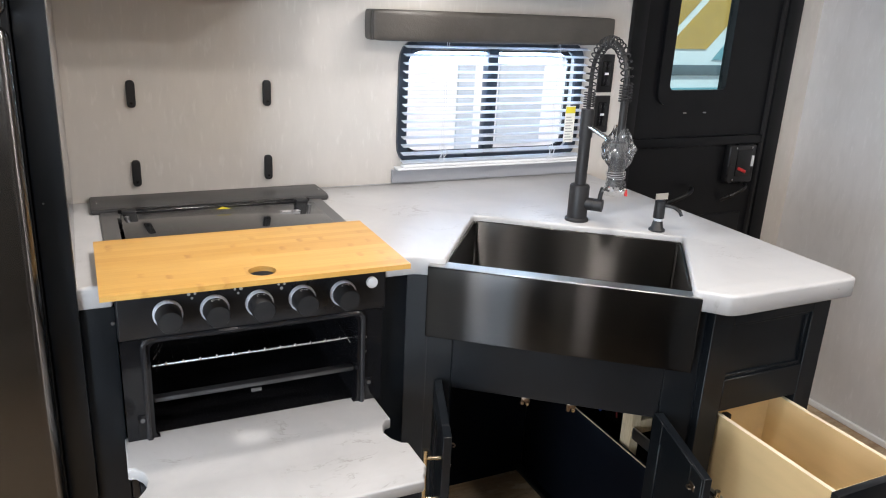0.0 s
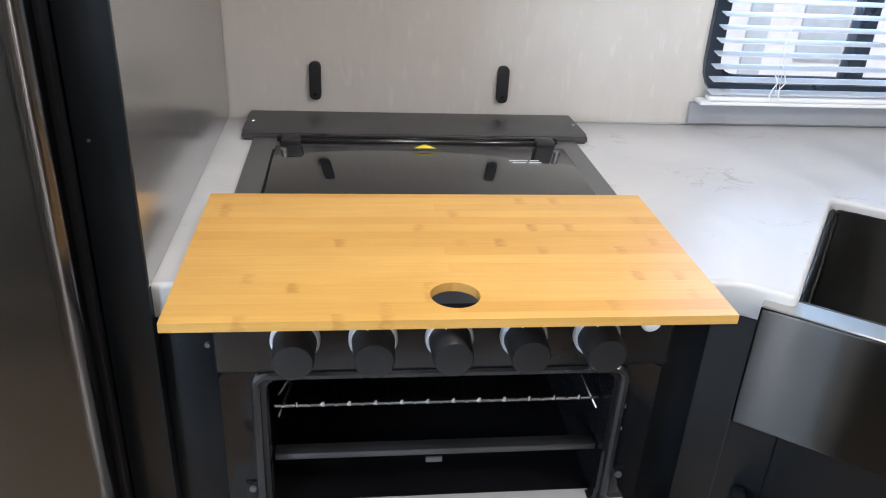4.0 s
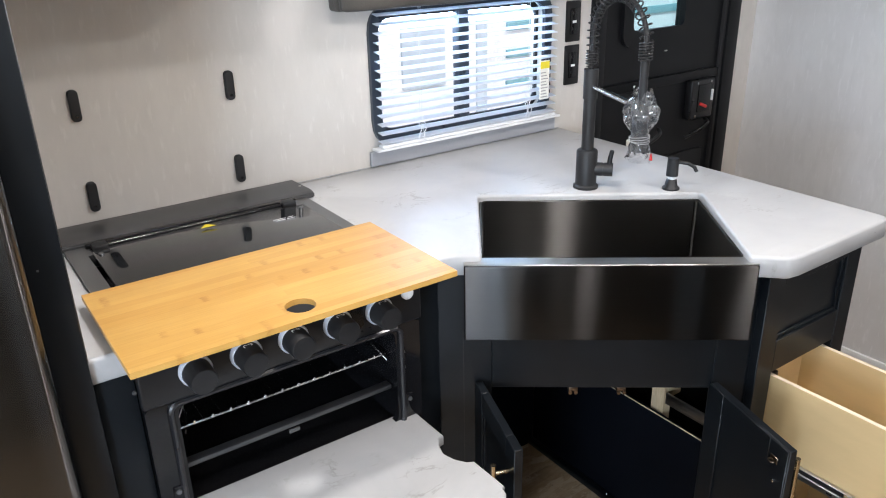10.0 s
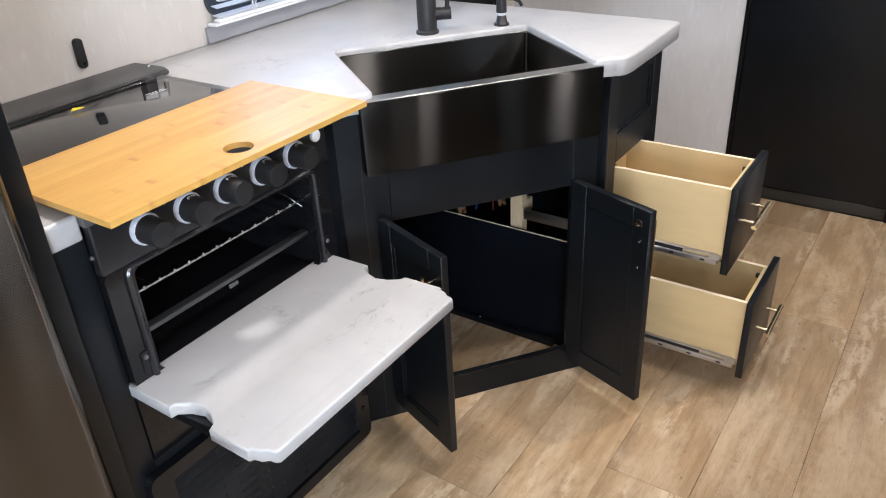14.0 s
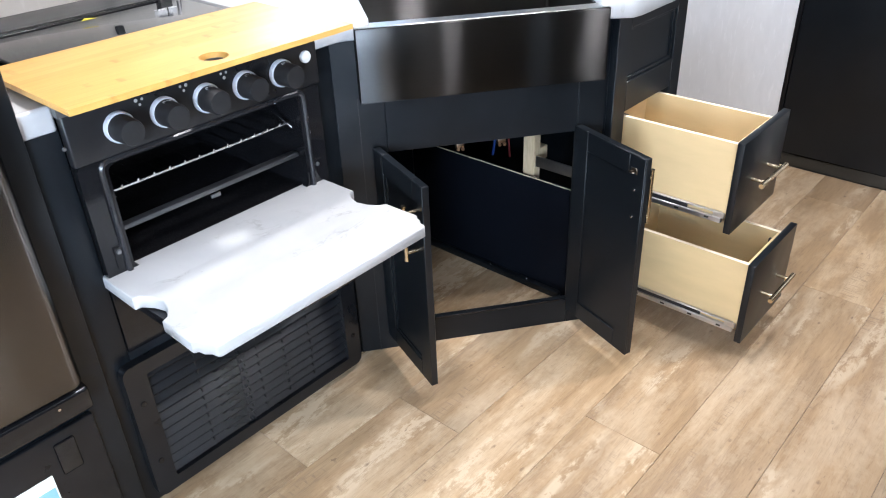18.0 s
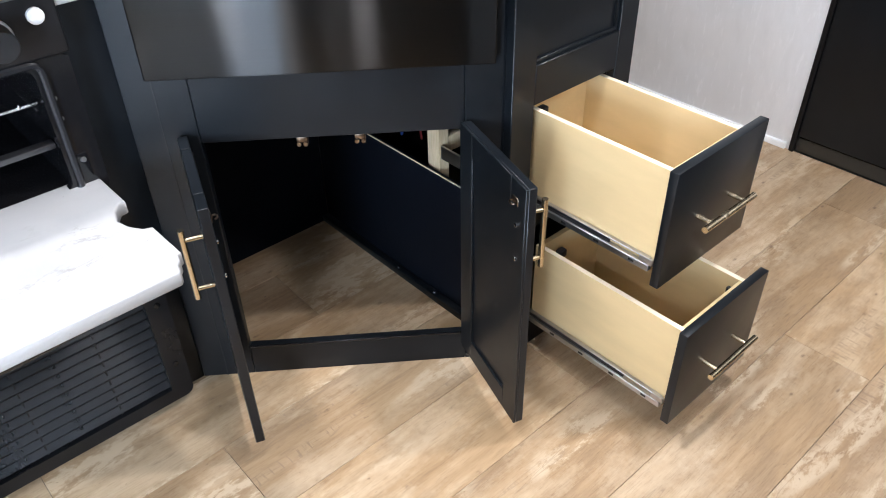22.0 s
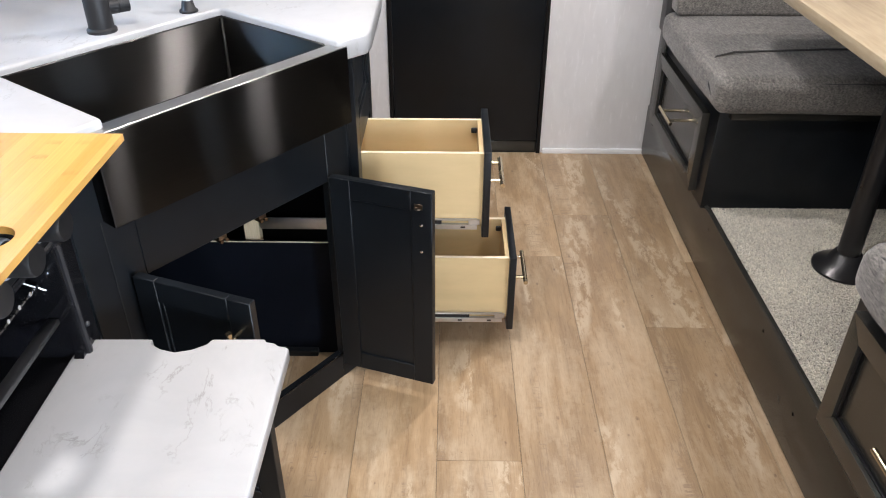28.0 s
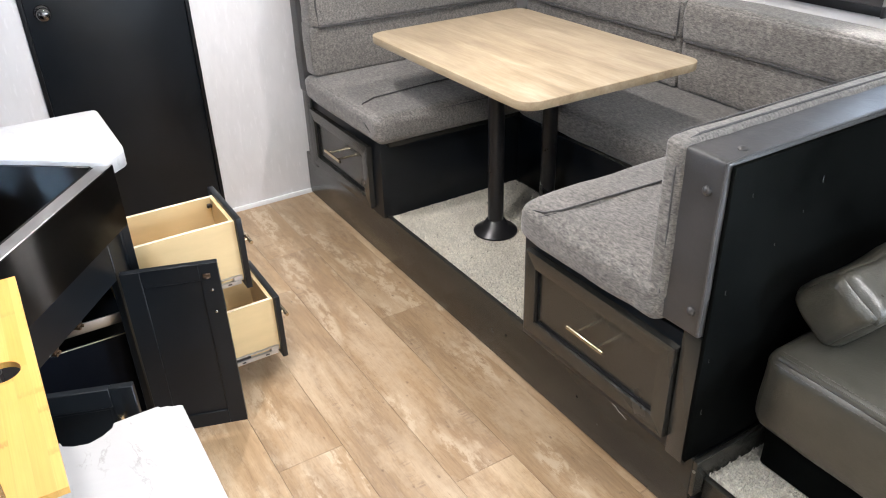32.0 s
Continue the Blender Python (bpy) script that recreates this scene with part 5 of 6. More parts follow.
part("hose", tube(hose, 0.0056, 12), RUBBER, fc)
coil = []


def along(path, s):
    tot = [0.0]
    for p, q in zip(path, path[1:]):
        tot.append(tot[-1] + (q - p).length)
    s = min(max(s, 0), tot[-1])
    for k in range(len(path) - 1):
        if tot[k + 1] >= s:
            f = (s - tot[k]) / (tot[k + 1] - tot[k])
            return path[k].lerp(path[k + 1], f), (path[k + 1] - path[k]).normalized()
    return path[-1], (path[-1] - path[-2]).normalized()


side = FD.cross(Vector((0, 0, 1))).normalized()
s_, ph = 0.012, 0.0
while s_ < 0.425:
    pitch_ = 0.0058 if s_ < 0.048 or s_ > 0.385 else 0.0165
    p, t = along(hose, s_)
    u = side
    w = t.cross(u).normalized()
    coil.append(p + (u * math.cos(ph) + w * math.sin(ph)) * 0.0136)
    ph += 2 * math.pi / 12
    s_ += pitch_ / 12
part("spring", tube(coil, 0.0018, 6), RUBBER, fc)
part("spray_wand", rod((LEG.x, LEG.y, 1.13), (LEG.x, LEG.y, 1.262), 0.0090, 0.0090, 20), RUBBER, fc)
part("spray_head", lathe([(0.012, 0.10), (0.016, 0.08), (0.0175, 0.02), (0.0165, 0.0), (0.012, -0.002)], (LEG.x, LEG.y, 1.058), 24), RUBBER, fc)
part("holder_arm", rod((FX, FY, 1.166), (LEG.x - FD.x * 0.01, LEG.y - FD.y * 0.01, 1.152), 0.006), CHROME, fc)
part("holder_ring", lathe([(0.017, -0.012), (0.020, -0.01), (0.020, 0.01), (0.017, 0.012)], (LEG.x, LEG.y, 1.150), 24), RUBBER, fc)
lv0 = Vector((FX, FY, CT + 0.048))
vb_ = rod(lv0, lv0 + LD * 0.040, 0.0165, seg=24)
rod(lv0 + LD * 0.042, lv0 + LD * 0.064, 0.0165, seg=24, bm=vb_)
rod(lv0 + LD * 0.038, lv0 + LD * 0.044, 0.0150, seg=24, bm=vb_)
part("valve", vb_, RUBBER, fc)
part("lever", tube([lv0 + LD * 0.055 + Vector((0, 0, 0.008)), lv0 + LD * 0.056 + Vector((0, 0, 0.028)), lv0 + LD * 0.060 + Vector((0, 0, 0.048))], lambda f: 0.0066 - 0.0012 * f, 10), RUBBER, fc)


def bag_sheet(lean, seed):
    """One crumpled layer of film: wide shoulders with two ears, a tied waist and a flared hem."""
    b_ = bmesh.new()
    rows_b = []
    for j_ in range(27):
        f = j_ / 26
        z = 1.176 - 0.138 * f
        if f < 0.60:
            r = 0.027 + 0.009 * math.sin(math.pi * f / 0.60) - 0.014 * max(0.0, f - 0.36) / 0.24
        else:
            r = 0.0190 + 0.009 * max(0.0, f - 0.72) / 0.28
        line = []
        for k_ in range(36):
            a = 2 * math.pi * k_ / 36
            q = Vector((math.cos(a), math.sin(a), 0))
            fold = 0.34 * noise.noise(Vector((q.x * 2.1 + seed, q.y * 2.1, f * 5))) + 0.24 * abs(noise.noise(Vector((q.x * 5.5, q.y * 5.5 + seed, f * 11)))) - 0.08
            rr = max(r * (1 + fold * (0.35 if 0.60 < f < 0.74 else 1.0)), 0.0188)
            ear = 0.022 * max(0.0, abs(q.dot(FD)) - 0.72) / 0.28 * max(0.0, 1 - f / 0.14)
            line.append(b_.verts.new((LEG.x + q.x * rr + lean * 0.003, LEG.y + q.y * rr, z + ear + 0.006 * noise.noise(Vector((q.x * 4, q.y * 4, seed))) * (1 if f < 0.2 or f > 0.85 else 0.2))))
        rows_b.append(line)
    for r0, r1 in zip(rows_b, rows_b[1:]):
        for k_ in range(36):
            b_.faces.new((r0[k_], r0[(k_ + 1) % 36], r1[(k_ + 1) % 36], r1[k_]))
    return b_


bagob = part("plastic_bag", bag_sheet(0, 3.0), FILM, fc, "crinkled clear plastic bag", smooth=20)
bagob.visible_shadow = False
for k in range(4):
    part("bag_tie", tube([(LEG.x + 0.0225 * math.cos(a_ * 0.42), LEG.y + 0.0225 * math.sin(a_ * 0.42), 1.081 + 0.0035 * k + 0.0025 * math.sin(a_ * 0.42 + k)) for a_ in range(15)], 0.0006, 5, closed=True), GREYPRINT, fc)
part("bag_print", rod((LEG.x + 0.022, LEG.y - 0.018, 1.036), (LEG.x + 0.026, LEG.y - 0.014, 1.050), 0.004, 0.002, 8), RED, fc, "scrap of red print on the bag hem")

sp = thing("soap_dispenser", (1.319, 1.480, CT), "small matte black soap pump set in the counter", "soap dispenser")
part("flange", lathe([(0.021, 0), (0.021, 0.004), (0.0155, 0.009), (0.0125, 0.024), (0.010, 0.026)], (1.319, 1.480, CT), 24), RUBBER, sp)
part("bottle_neck", rod((1.319, 1.480, CT + 0.024), (1.319, 1.480, CT + 0.040), 0.0098, seg=20), WHITEPL, sp, "pale translucent neck")
part("pump_head", rod((1.319, 1.480, CT + 0.034), (1.319, 1.480, CT + 0.078), 0.0145, 0.0135, 20), RUBBER, sp)
part("spout", tube([Vector((1.319, 1.480, CT + 0.068)) + LD * k for k in (0.0, 0.02)] + [Vector((1.319, 1.480, CT + 0.066)) + LD * 0.036, Vector((1.319, 1.480, CT + 0.058)) + LD * 0.050, Vector((1.319, 1.480, CT + 0.047)) + LD * 0.056], 0.0045, 10), RUBBER, sp)

# ---- drawer cabinet at the end of the counter ----
dc = thing("drawer_cabinet", (1.34, 1.5, 0), "black end cabinet with two drawers pulled out", "cabinet")
CY = 1.092
b = bmesh.new()
box(1.163, 1.222, CY, CY + 0.020, 0, 0.866, 0.0015, 1, b)
box(1.458, 1.512, CY, CY + 0.020, 0, 0.866, 0.0015, 1, b)
box(1.222, 1.458, CY, CY + 0.020, 0.0, 0.066, 0.0015, 1, b)
box(1.222, 1.458, CY, CY + 0.020, 0.334, 0.384, 0.0015, 1, b)
box(1.222, 1.458, CY, CY + 0.020, 0.618, 0.696, 0.0015, 1, b)
box(1.222, 1.458, CY, CY + 0.020, 0.828, 0.866, 0.0015, 1, b)
part("face_frame", b, BLACK, dc)
part("false_panel", box(1.220, 1.460, CY + 0.012, CY + 0.019, 0.694, 0.830), BLACK, dc)
b = bmesh.new()
for q in ((1.222, 1.230, 0.696, 0.828), (1.450, 1.458, 0.696, 0.828), (1.23, 1.45, 0.696, 0.704), (1.23, 1.45, 0.820, 0.828)):
    box(q[0], q[1], CY + 0.006, CY + 0.013, q[2], q[3], 0.001, 1, b)
part("moulding", b, BLACK, dc)
part("end_panel", box(1.498, 1.512, CY + 0.020, WY - 0.004, 0, 0.866, 0.0015), BLACK, dc)
part("inner_stile", box(1.163, 1.175, CY + 0.02, 1.135, 0, 0.866), BLACK, dc)
part("post", box(1.228, 1.256, 1.366, 1.404, 0, 0.60), PINE, dc, "pale pine support post")
part("bracket", box(1.256, 1.30, 1.370, 1.398, 0.39, 0.43, 0.002), PINE, dc)
part("slide_channel", box(1.2285, 1.2345, 1.12, 1.362, 0.388, 0.421, 0.002), ZINC, dc)
part("wire", tube([(1.27, 1.55, 0.36), (1.26, 1.53, 0.44), (1.275, 1.50, 0.50), (1.26, 1.47, 0.55)], 0.004, 8), BLUEWIRE, dc, "blue water line")
part("wire", tube([(1.29, 1.50, 0.36), (1.28, 1.50, 0.45), (1.26, 1.53, 0.56)], 0.003, 8), plain("red_wire", (0.10, 0.008, 0.008), 0.5), dc, "dull red wire")
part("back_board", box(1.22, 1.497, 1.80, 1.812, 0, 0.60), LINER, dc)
cbx = part("control_box", box(1.268, 1.345, 1.575, 1.60, 0.405, 0.452, 0.004), PLASTIC, dc, "small black control box")
for k in range(3):
    part("slot", box(1.282 + 0.02 * k, 1.292 + 0.02 * k, 1.5735, 1.576, 0.424, 0.430), GREYPRINT, cbx)


def drawer(y_front, z0, z1):
    """A ply box with a black front, runners and a bar handle; y_front is the face of the front."""
    bx0, bx1, yb, zt, zb = 1.240, 1.454, y_front + 0.018 + 0.36, z1 - 0.012, z0 + 0.024
    front = part("drawer_front", box(1.222, 1.498, y_front, y_front + 0.018, z0, z1, 0.002), BLACK, dc, "flat black drawer front")
    bxp = part("drawer_box", box(bx0, bx1, y_front + 0.018, yb, zb, zb + 0.008), PLY, dc, "pale birch plywood drawer box")
    part("side_board", box(bx0, bx0 + 0.011, y_front + 0.018, yb, zb, zt), PLY, bxp)
    part("side_board", box(bx1 - 0.011, bx1, y_front + 0.018, yb, zb, zt), PLY, bxp)
    part("back_board", box(bx0 + 0.011, bx1 - 0.011, yb - 0.011, yb, zb, zt), PLY, bxp)
    part("front_board", box(bx0 + 0.011, bx1 - 0.011, y_front + 0.018, y_front + 0.029, zb, zt), PLY, bxp)
    for x0, x1 in ((bx0, bx0 + 0.011), (bx1 - 0.011, bx1)):
        part("edge_band", box(x0 + 0.0004, x1 - 0.0004, y_front + 0.019, yb - 0.001, zt, zt + 0.0006), PLYEDGE, bxp)
    for x0 in (bx0 - 0.012, bx1 + 0.001):
        rn = part("runner", box(x0, x0 + 0.011, y_front + 0.03, CY + 0.06, zb - 0.004, zb + 0.010, 0.001, 1), ZINC, dc, "zinc drawer slide")
        part("runner_inner", box(x0 + 0.003, x0 + 0.008, y_front + 0.12, CY + 0.05, zb + 0.010, zb + 0.022, 0.001, 1), RUBBER, rn)
        part("runner_lip", box(x0 + 0.001, x0 + 0.010, y_front + 0.03, CY + 0.05, zb + 0.0215, zb + 0.0245, 0.0008, 1), ZINC, rn)
        part("runner_end", box(x0 + 0.0015, x0 + 0.009, y_front + 0.024, y_front + 0.052, zb + 0.009, zb + 0.023, 0.001, 1), ZINC, rn)
        for k in range(4):
            yk = y_front + 0.06 + k * 0.08
            part("runner_screw", box(x0 - 0.0012, x0, yk, yk + 0.012, zb + 0.001, zb + 0.006, 0.0005, 1), RUBBER, rn)
    part("bumper", box(bx0 + 0.030, bx0 + 0.050, y_front + 0.334, y_front + 0.350, zt - 0.030, zt - 0.012, 0.003), RUBBER, bxp)
    part("bumper", box(bx1 - 0.028, bx1 - 0.018, y_front + 0.029, y_front + 0.045, zt - 0.030, zt - 0.016, 0.003), RUBBER, bxp)
    zc = (z0 + z1) / 2
    bar_pull((1.308, y_front, zc), (1.410, y_front, zc), (0, -0.034, 0), front, 0.028, 0.006)


drawer(0.779, 0.372, 0.611)
drawer(0.702, 0.074, 0.309)

# ---- dinette in the slide-out ----
PZ = 0.205
plat = thing("slide_platform", (1.2, -0.4, 0), "dark raised slide-out platform edged with a brown-black fascia", "platform", kind="structure")
part("fascia", box(0.070, EX - 0.001, FRONT - 0.018, FRONT, 0.004, PZ + 0.012, 0.004), BROWNBLACK, plat)
part("fascia_return", box(0.056, 0.072, SLY, FRONT - 0.002, 0.10, PZ + 0.012, 0.004), BROWNBLACK, plat)
part("low_fascia", box(WEST, 0.055, 0.022, 0.040, 0.004, 0.152, 0.004), BROWNBLACK, plat)
part("deck", box(0.072, EX, SLY, FRONT - 0.018, 0.0, PZ - 0.006), RUBBER, plat)
part("low_deck", box(WEST, 0.056, SLY, 0.022, 0.0, 0.140), RUBBER, plat)
for sx, sz in ((0.095, 0.19), (0.86, 0.12), (1.10, 0.175), (1.60, 0.175), (0.50, 0.115)):
    part("screw", lathe([(0.005, 0), (0.004, 0.002)], (sx, FRONT, sz), 8, "-y"), RUBBER, plat)
part("screw", lathe([(0.005, 0), (0.004, 0.003)], (0.062, FRONT, 0.185), 8, "-y"), COOKFRAME, plat)
part("scuff", tube([(0.365, FRONT, 0.200), (0.356, FRONT, 0.1925), (0.345, FRONT, 0.1915), (0.330, FRONT, 0.1835), (0.316, FRONT, 0.1815), (0.300, FRONT, 0.1765)], 0.0012, 5), GREYPRINT, plat)


def carpet(name, x0, x1, y0, y1, z, count, seed, label):
    """A sheet with many short tufts."""
    rnd = random.Random(seed)
    v, f = [(x0, y0, z - 0.006), (x1, y0, z - 0.006), (x1, y1, z - 0.006), (x0, y1, z - 0.006)], [(0, 1, 2, 3)]
    for _ in range(count):
        x, y = rnd.uniform(x0, x1), rnd.uniform(y0, y1)
        a, r, h = rnd.uniform(0, 6.28), rnd.uniform(0.0022, 0.0042), rnd.uniform(0.004, 0.010)
        lx, ly = rnd.uniform(-0.004, 0.004), rnd.uniform(-0.004, 0.004)
        k = len(v)
        for s in range(3):
            v.append((x + r * math.cos(a + 2.1 * s), y + r * math.sin(a + 2.1 * s), z - 0.007))
            v.append((x + lx + r * 0.7 * math.cos(a + 2.1 * s + 0.6), y + ly + r * 0.7 * math.sin(a + 2.1 * s + 0.6), z - 0.006 + h))
        f += [(k, k + 2, k + 3, k + 1), (k + 2, k + 4, k + 5, k + 3), (k + 4, k, k + 1, k + 5), (k + 1, k + 3, k + 5)]
    me = bpy.data.meshes.new(name)
    me.from_pydata(v, [], f)
    me.materials.append(CARPET)
    return tagged(new(name, me), label, "carpet", kind="stuff")


carpet("carpet", 0.75, 1.70, -0.57, FRONT - 0.019, PZ, 40000, 3, "beige-grey looped carpet on the dinette platform")
carpet("carpet", -1.2, 0.055, -0.45, 0.021, 0.152, 16000, 4, "beige-grey looped carpet under the sofa")


def bench_drawer(parent, x0, x1, z0, z1, y):
    """A thick front with a chamfered edge and a stepped moulding round its sunken panel."""
    m = Matrix.Translation((x1, y, z0)) @ Matrix.Rotation(math.pi, 4, "Z")
    w, h, r = x1 - x0, z1 - z0, 0.046
    p = box(r - 0.004, w - r + 0.004, -0.008, -0.002, r - 0.004, h - r + 0.004)
    p.transform(m)
    fr_ = part("drawer_front", p, BROWNBLACK, parent, "framed black drawer front")
    for nm, pts in (("stile", [(0, 0), (r, r), (r, h - r), (0, h)]), ("stile", [(w, 0), (w, h), (w - r, h - r), (w - r, r)]),
                    ("rail", [(0, 0), (w, 0), (w - r, r), (r, r)]), ("rail", [(0, h), (r, h - r), (w - r, h - r), (w, h)])):
        g = upright(prism(pts, 0, 0.023, 0.0010), 0.0)
        g.transform(m)
        part(nm, g, BROWNBLACK, fr_)
    # moulding coloured darker than the front, painting the shade of the recess
    for k, q in enumerate(((r, r + 0.006, r, h - r), (w - r - 0.006, w - r, r, h - r), (r + 0.006, w - r - 0.006, r, r + 0.006), (r + 0.006, w - r - 0.006, h - r - 0.006, h - r))):
        g = box(q[0], q[1], -0.0155, -0.007, q[2], q[3], 0.002, 2)
        g.transform(m)
        part("moulding", g, FRAMEBLACK, fr_)
    return fr_


# far bench
fb = thing("dinette_bench", (2.0, -0.4, PZ), "black dinette bench box with a drawer, beside the end wall", "bench", "dinette benches")
part("box", box(1.680, 2.40, SLY + 0.002, 0.086, PZ, 0.545, 0.003), BLACK, fb)
d1 = bench_drawer(fb, 1.752, 2.318, 0.230, 0.496, 0.087)
bar_pull((1.968, 0.095, 0.380), (2.054, 0.095, 0.380), (0, 0.052, 0), d1, 0.032)
part("support_rail", box(1.652, 1.680, -0.56, 0.06, 0.515, 0.545, 0.003), BROWNBLACK, fb)
part("kick_strip", box(2.318, 2.40, 0.0865, 0.100, PZ, 0.56, 0.003), BROWNBLACK, fb)
# near bench
nb = thing("dinette_bench", (0.42, -0.4, PZ), "black dinette bench box with a drawer, beside the sofa", "bench", "dinette benches")
part("box", box(0.088, 0.757, SLY + 0.002, 0.086, PZ, 0.562, 0.003), BLACK, nb)
d2 = bench_drawer(nb, 0.148, 0.722, 0.248, 0.526, 0.087)
bar_pull((0.371, 0.095, 0.408), (0.453, 0.095, 0.408), (0, 0.052, 0), d2, 0.030)
part("corner_post", box(0.088, 0.142, 0.0865, 0.098, PZ, 0.588, 0.003), BROWNBLACK, nb)
part("support_rail", box(0.757, 0.778, -0.56, 0.06, 0.530, 0.560, 0.003), BROWNBLACK, nb)
# rear bench
rb = thing("dinette_bench", (1.2, -0.85, PZ), "black dinette bench box along the rear wall", "bench", "dinette benches")
part("box", box(0.753, 1.679, SLY + 0.003, -0.575, PZ, 0.545, 0.003), BLACK, rb)
part("support_rail", box(0.80, 1.64, -0.575, -0.548, 0.515, 0.545, 0.003), BROWNBLACK, rb)


def seam(points, parent, r=0.0035):
    part("piping", tube(points, r, 6), SEAMCORD, parent)


cs = thing("seat_cushion", (1.95, -0.35, 0.56), "grey tweed dinette seat cushion beside the end wall", "cushion", "dinette cushions")
part("pad", cushion(1.600, 2.30, -1.02, 0.125, 0.548, 0.655, 0.032, 0.010, 22, 1.0), FABRIC, cs)
seam([(1.852, -0.55, 0.666), (1.840, -0.25, 0.668), (1.818, 0.03, 0.665), (1.800, 0.088, 0.657), (1.755, 0.122, 0.636), (1.69, 0.130, 0.606), (1.650, 0.124, 0.580)], cs)
seam([(1.605, -0.95, 0.64), (1.606, -0.4, 0.645), (1.610, 0.09, 0.642)], cs, 0.0025)
cs = thing("seat_cushion", (0.50, -0.35, 0.59), "grey tweed dinette seat cushion beside the sofa", "cushion", "dinette cushions")
part("pad", cushion(0.198, 0.738, -1.02, 0.134, 0.565, 0.690, 0.040, 0.012, 24, 2.0, 0.006), FABRIC, cs)
seam([(0.566, -0.55, 0.7015), (0.572, -0.25, 0.7045), (0.588, 0.02, 0.7025), (0.602, 0.088, 0.696), (0.635, 0.118, 0.684), (0.69, 0.127, 0.672), (0.722, 0.112, 0.668)], cs)
seam([(0.605, 0.102, 0.690), (0.640, 0.130, 0.672), (0.69, 0.136, 0.660), (0.726, 0.118, 0.656)], cs, 0.0025)
cs = thing("seat_cushion", (1.2, -0.75, 0.56), "grey tweed dinette seat cushion along the rear wall", "cushion", "dinette cushions")
part("pad", cushion(0.795, 1.598, -1.06, -0.50, 0.548, 0.655, 0.032, 0.010, 22, 3.0), FABRIC, cs)

bk = thing("back_cushion", (2.25, -0.4, 0.65), "grey tweed backrest against the end wall", "cushion", "dinette cushions")
part("pad", cushion(2.212, 2.31, -0.96, 0.104, 0.658, 0.885, 0.014, 0.004, 20, 4.0), FABRIC, bk)
part("pad_top", cushion(2.198, 2.315, -0.96, 0.100, 0.862, 1.08, 0.022, 0.006, 20, 5.0), FABRIC, bk)
seam([(2.197, -0.9, 0.868), (2.195, -0.4, 0.866), (2.198, 0.072, 0.868), (2.196, 0.078, 0.95), (2.200, 0.074, 1.055)], bk, 0.0045)
part("side_wrap", cushion(2.305, 2.385, -1.0, 0.115, 0.565, 1.10, 0.010, 0.003, 14, 6.0, 0.002), VINYL, bk, "black vinyl back wrap")
bk = thing("back_cushion", (0.2, -0.4, 0.66), "grey tweed backrest wrapped in black vinyl beside the sofa", "cushion", "dinette cushions")
part("pad", cushion(0.190, 0.246, -0.96, 0.122, 0.640, 1.032, 0.014, 0.004, 22, 7.0), FABRIC, bk)
seam([(0.241, 0.116, 1.024), (0.240, 0.06, 1.034), (0.240, -0.9, 1.034)], bk, 0.003)
seam([(0.205, 0.121, 0.66), (0.206, 0.124, 0.95), (0.206, 0.116, 1.026), (0.206, 0.06, 1.036), (0.206, -0.9, 1.036)], bk, 0.003)
part("side_wrap", cushion(0.088, 0.203, -1.10, 0.112, 0.590, 1.022, 0.008, 0.003, 22, 8.0, 0.003), VINYL, bk, "black vinyl end wrap with buttons")
part("back_panel", box(0.076, 0.088, SLY, 0.098, PZ + 0.013, 1.012, 0.003), SIDEPANEL, bk)
for sy, sz, sw in ((0.03, 0.93, 0.006), (-0.21, 0.90, 0.012), (-0.08, 0.78, 0.005), (0.06, 0.70, 0.009), (0.075, 0.52, 0.007), (-0.16, 0.84, 0.004), (0.068, 0.36, 0.012)):
    part("scuff", tube([(0.0758, sy, sz), (0.0758, sy + 0.3 * sw, sz + 0.5 * sw), (0.0758, sy + 0.2 * sw, sz + 1.4 * sw)], 0.0011, 5), SCUFF, bk, "pale scuff on the panel")
part("welt", tube([(0.092, 0.112, 0.60), (0.090, 0.114, 0.90), (0.090, 0.110, 1.018), (0.090, 0.05, 1.022), (0.090, -1.0, 1.022)], 0.004, 6), VINYL, bk)
for p, ax in (((0.125, 0.113, 0.949), "y"), ((0.117, 0.113, 0.655), "y")):
    part("button", lathe([(0.011, -0.004), (0.011, 0.004), (0.008, 0.008), (0.003, 0.0095)], p, 18, ax), VINYL, bk)
part("button", lathe([(0.011, -0.004), (0.011, 0.002), (0.006, 0.006)], (0.12, 0.03, 1.022), 18), VINYL, bk)
part("button", lathe([(0.011, -0.004), (0.011, 0.002), (0.006, 0.006)], (0.12, -0.55, 1.022), 18), VINYL, bk)
for k, (x0, x1) in enumerate(((0.25, 1.218), (1.224, 2.19))):
    bk = thing("back_cushion", ((x0 + x1) / 2, -1.06, 0.65), "grey tweed backrest along the rear wall", "cushion", "dinette cushions")
    part("pad", cushion(x0, x1, -1.13, -0.992, 0.660, 0.872, 0.016, 0.004, 20, 9.0 + k), FABRIC, bk)
    part("pad_top", cushion(x0, x1, -1.14, -0.978, 0.850, 1.005, 0.026, 0.007, 20, 11.0 + k), FABRIC, bk)
    seam([(x0 + 0.02, -0.980, 0.856), (x1 - 0.02, -0.980, 0.856)], bk, 0.0045)
    for xe in (x0 + 0.012, x1 - 0.012):
        seam([(xe, -0.982, 0.868), (xe, -0.980, 0.93), (xe, -0.986, 0.99)], bk, 0.003)

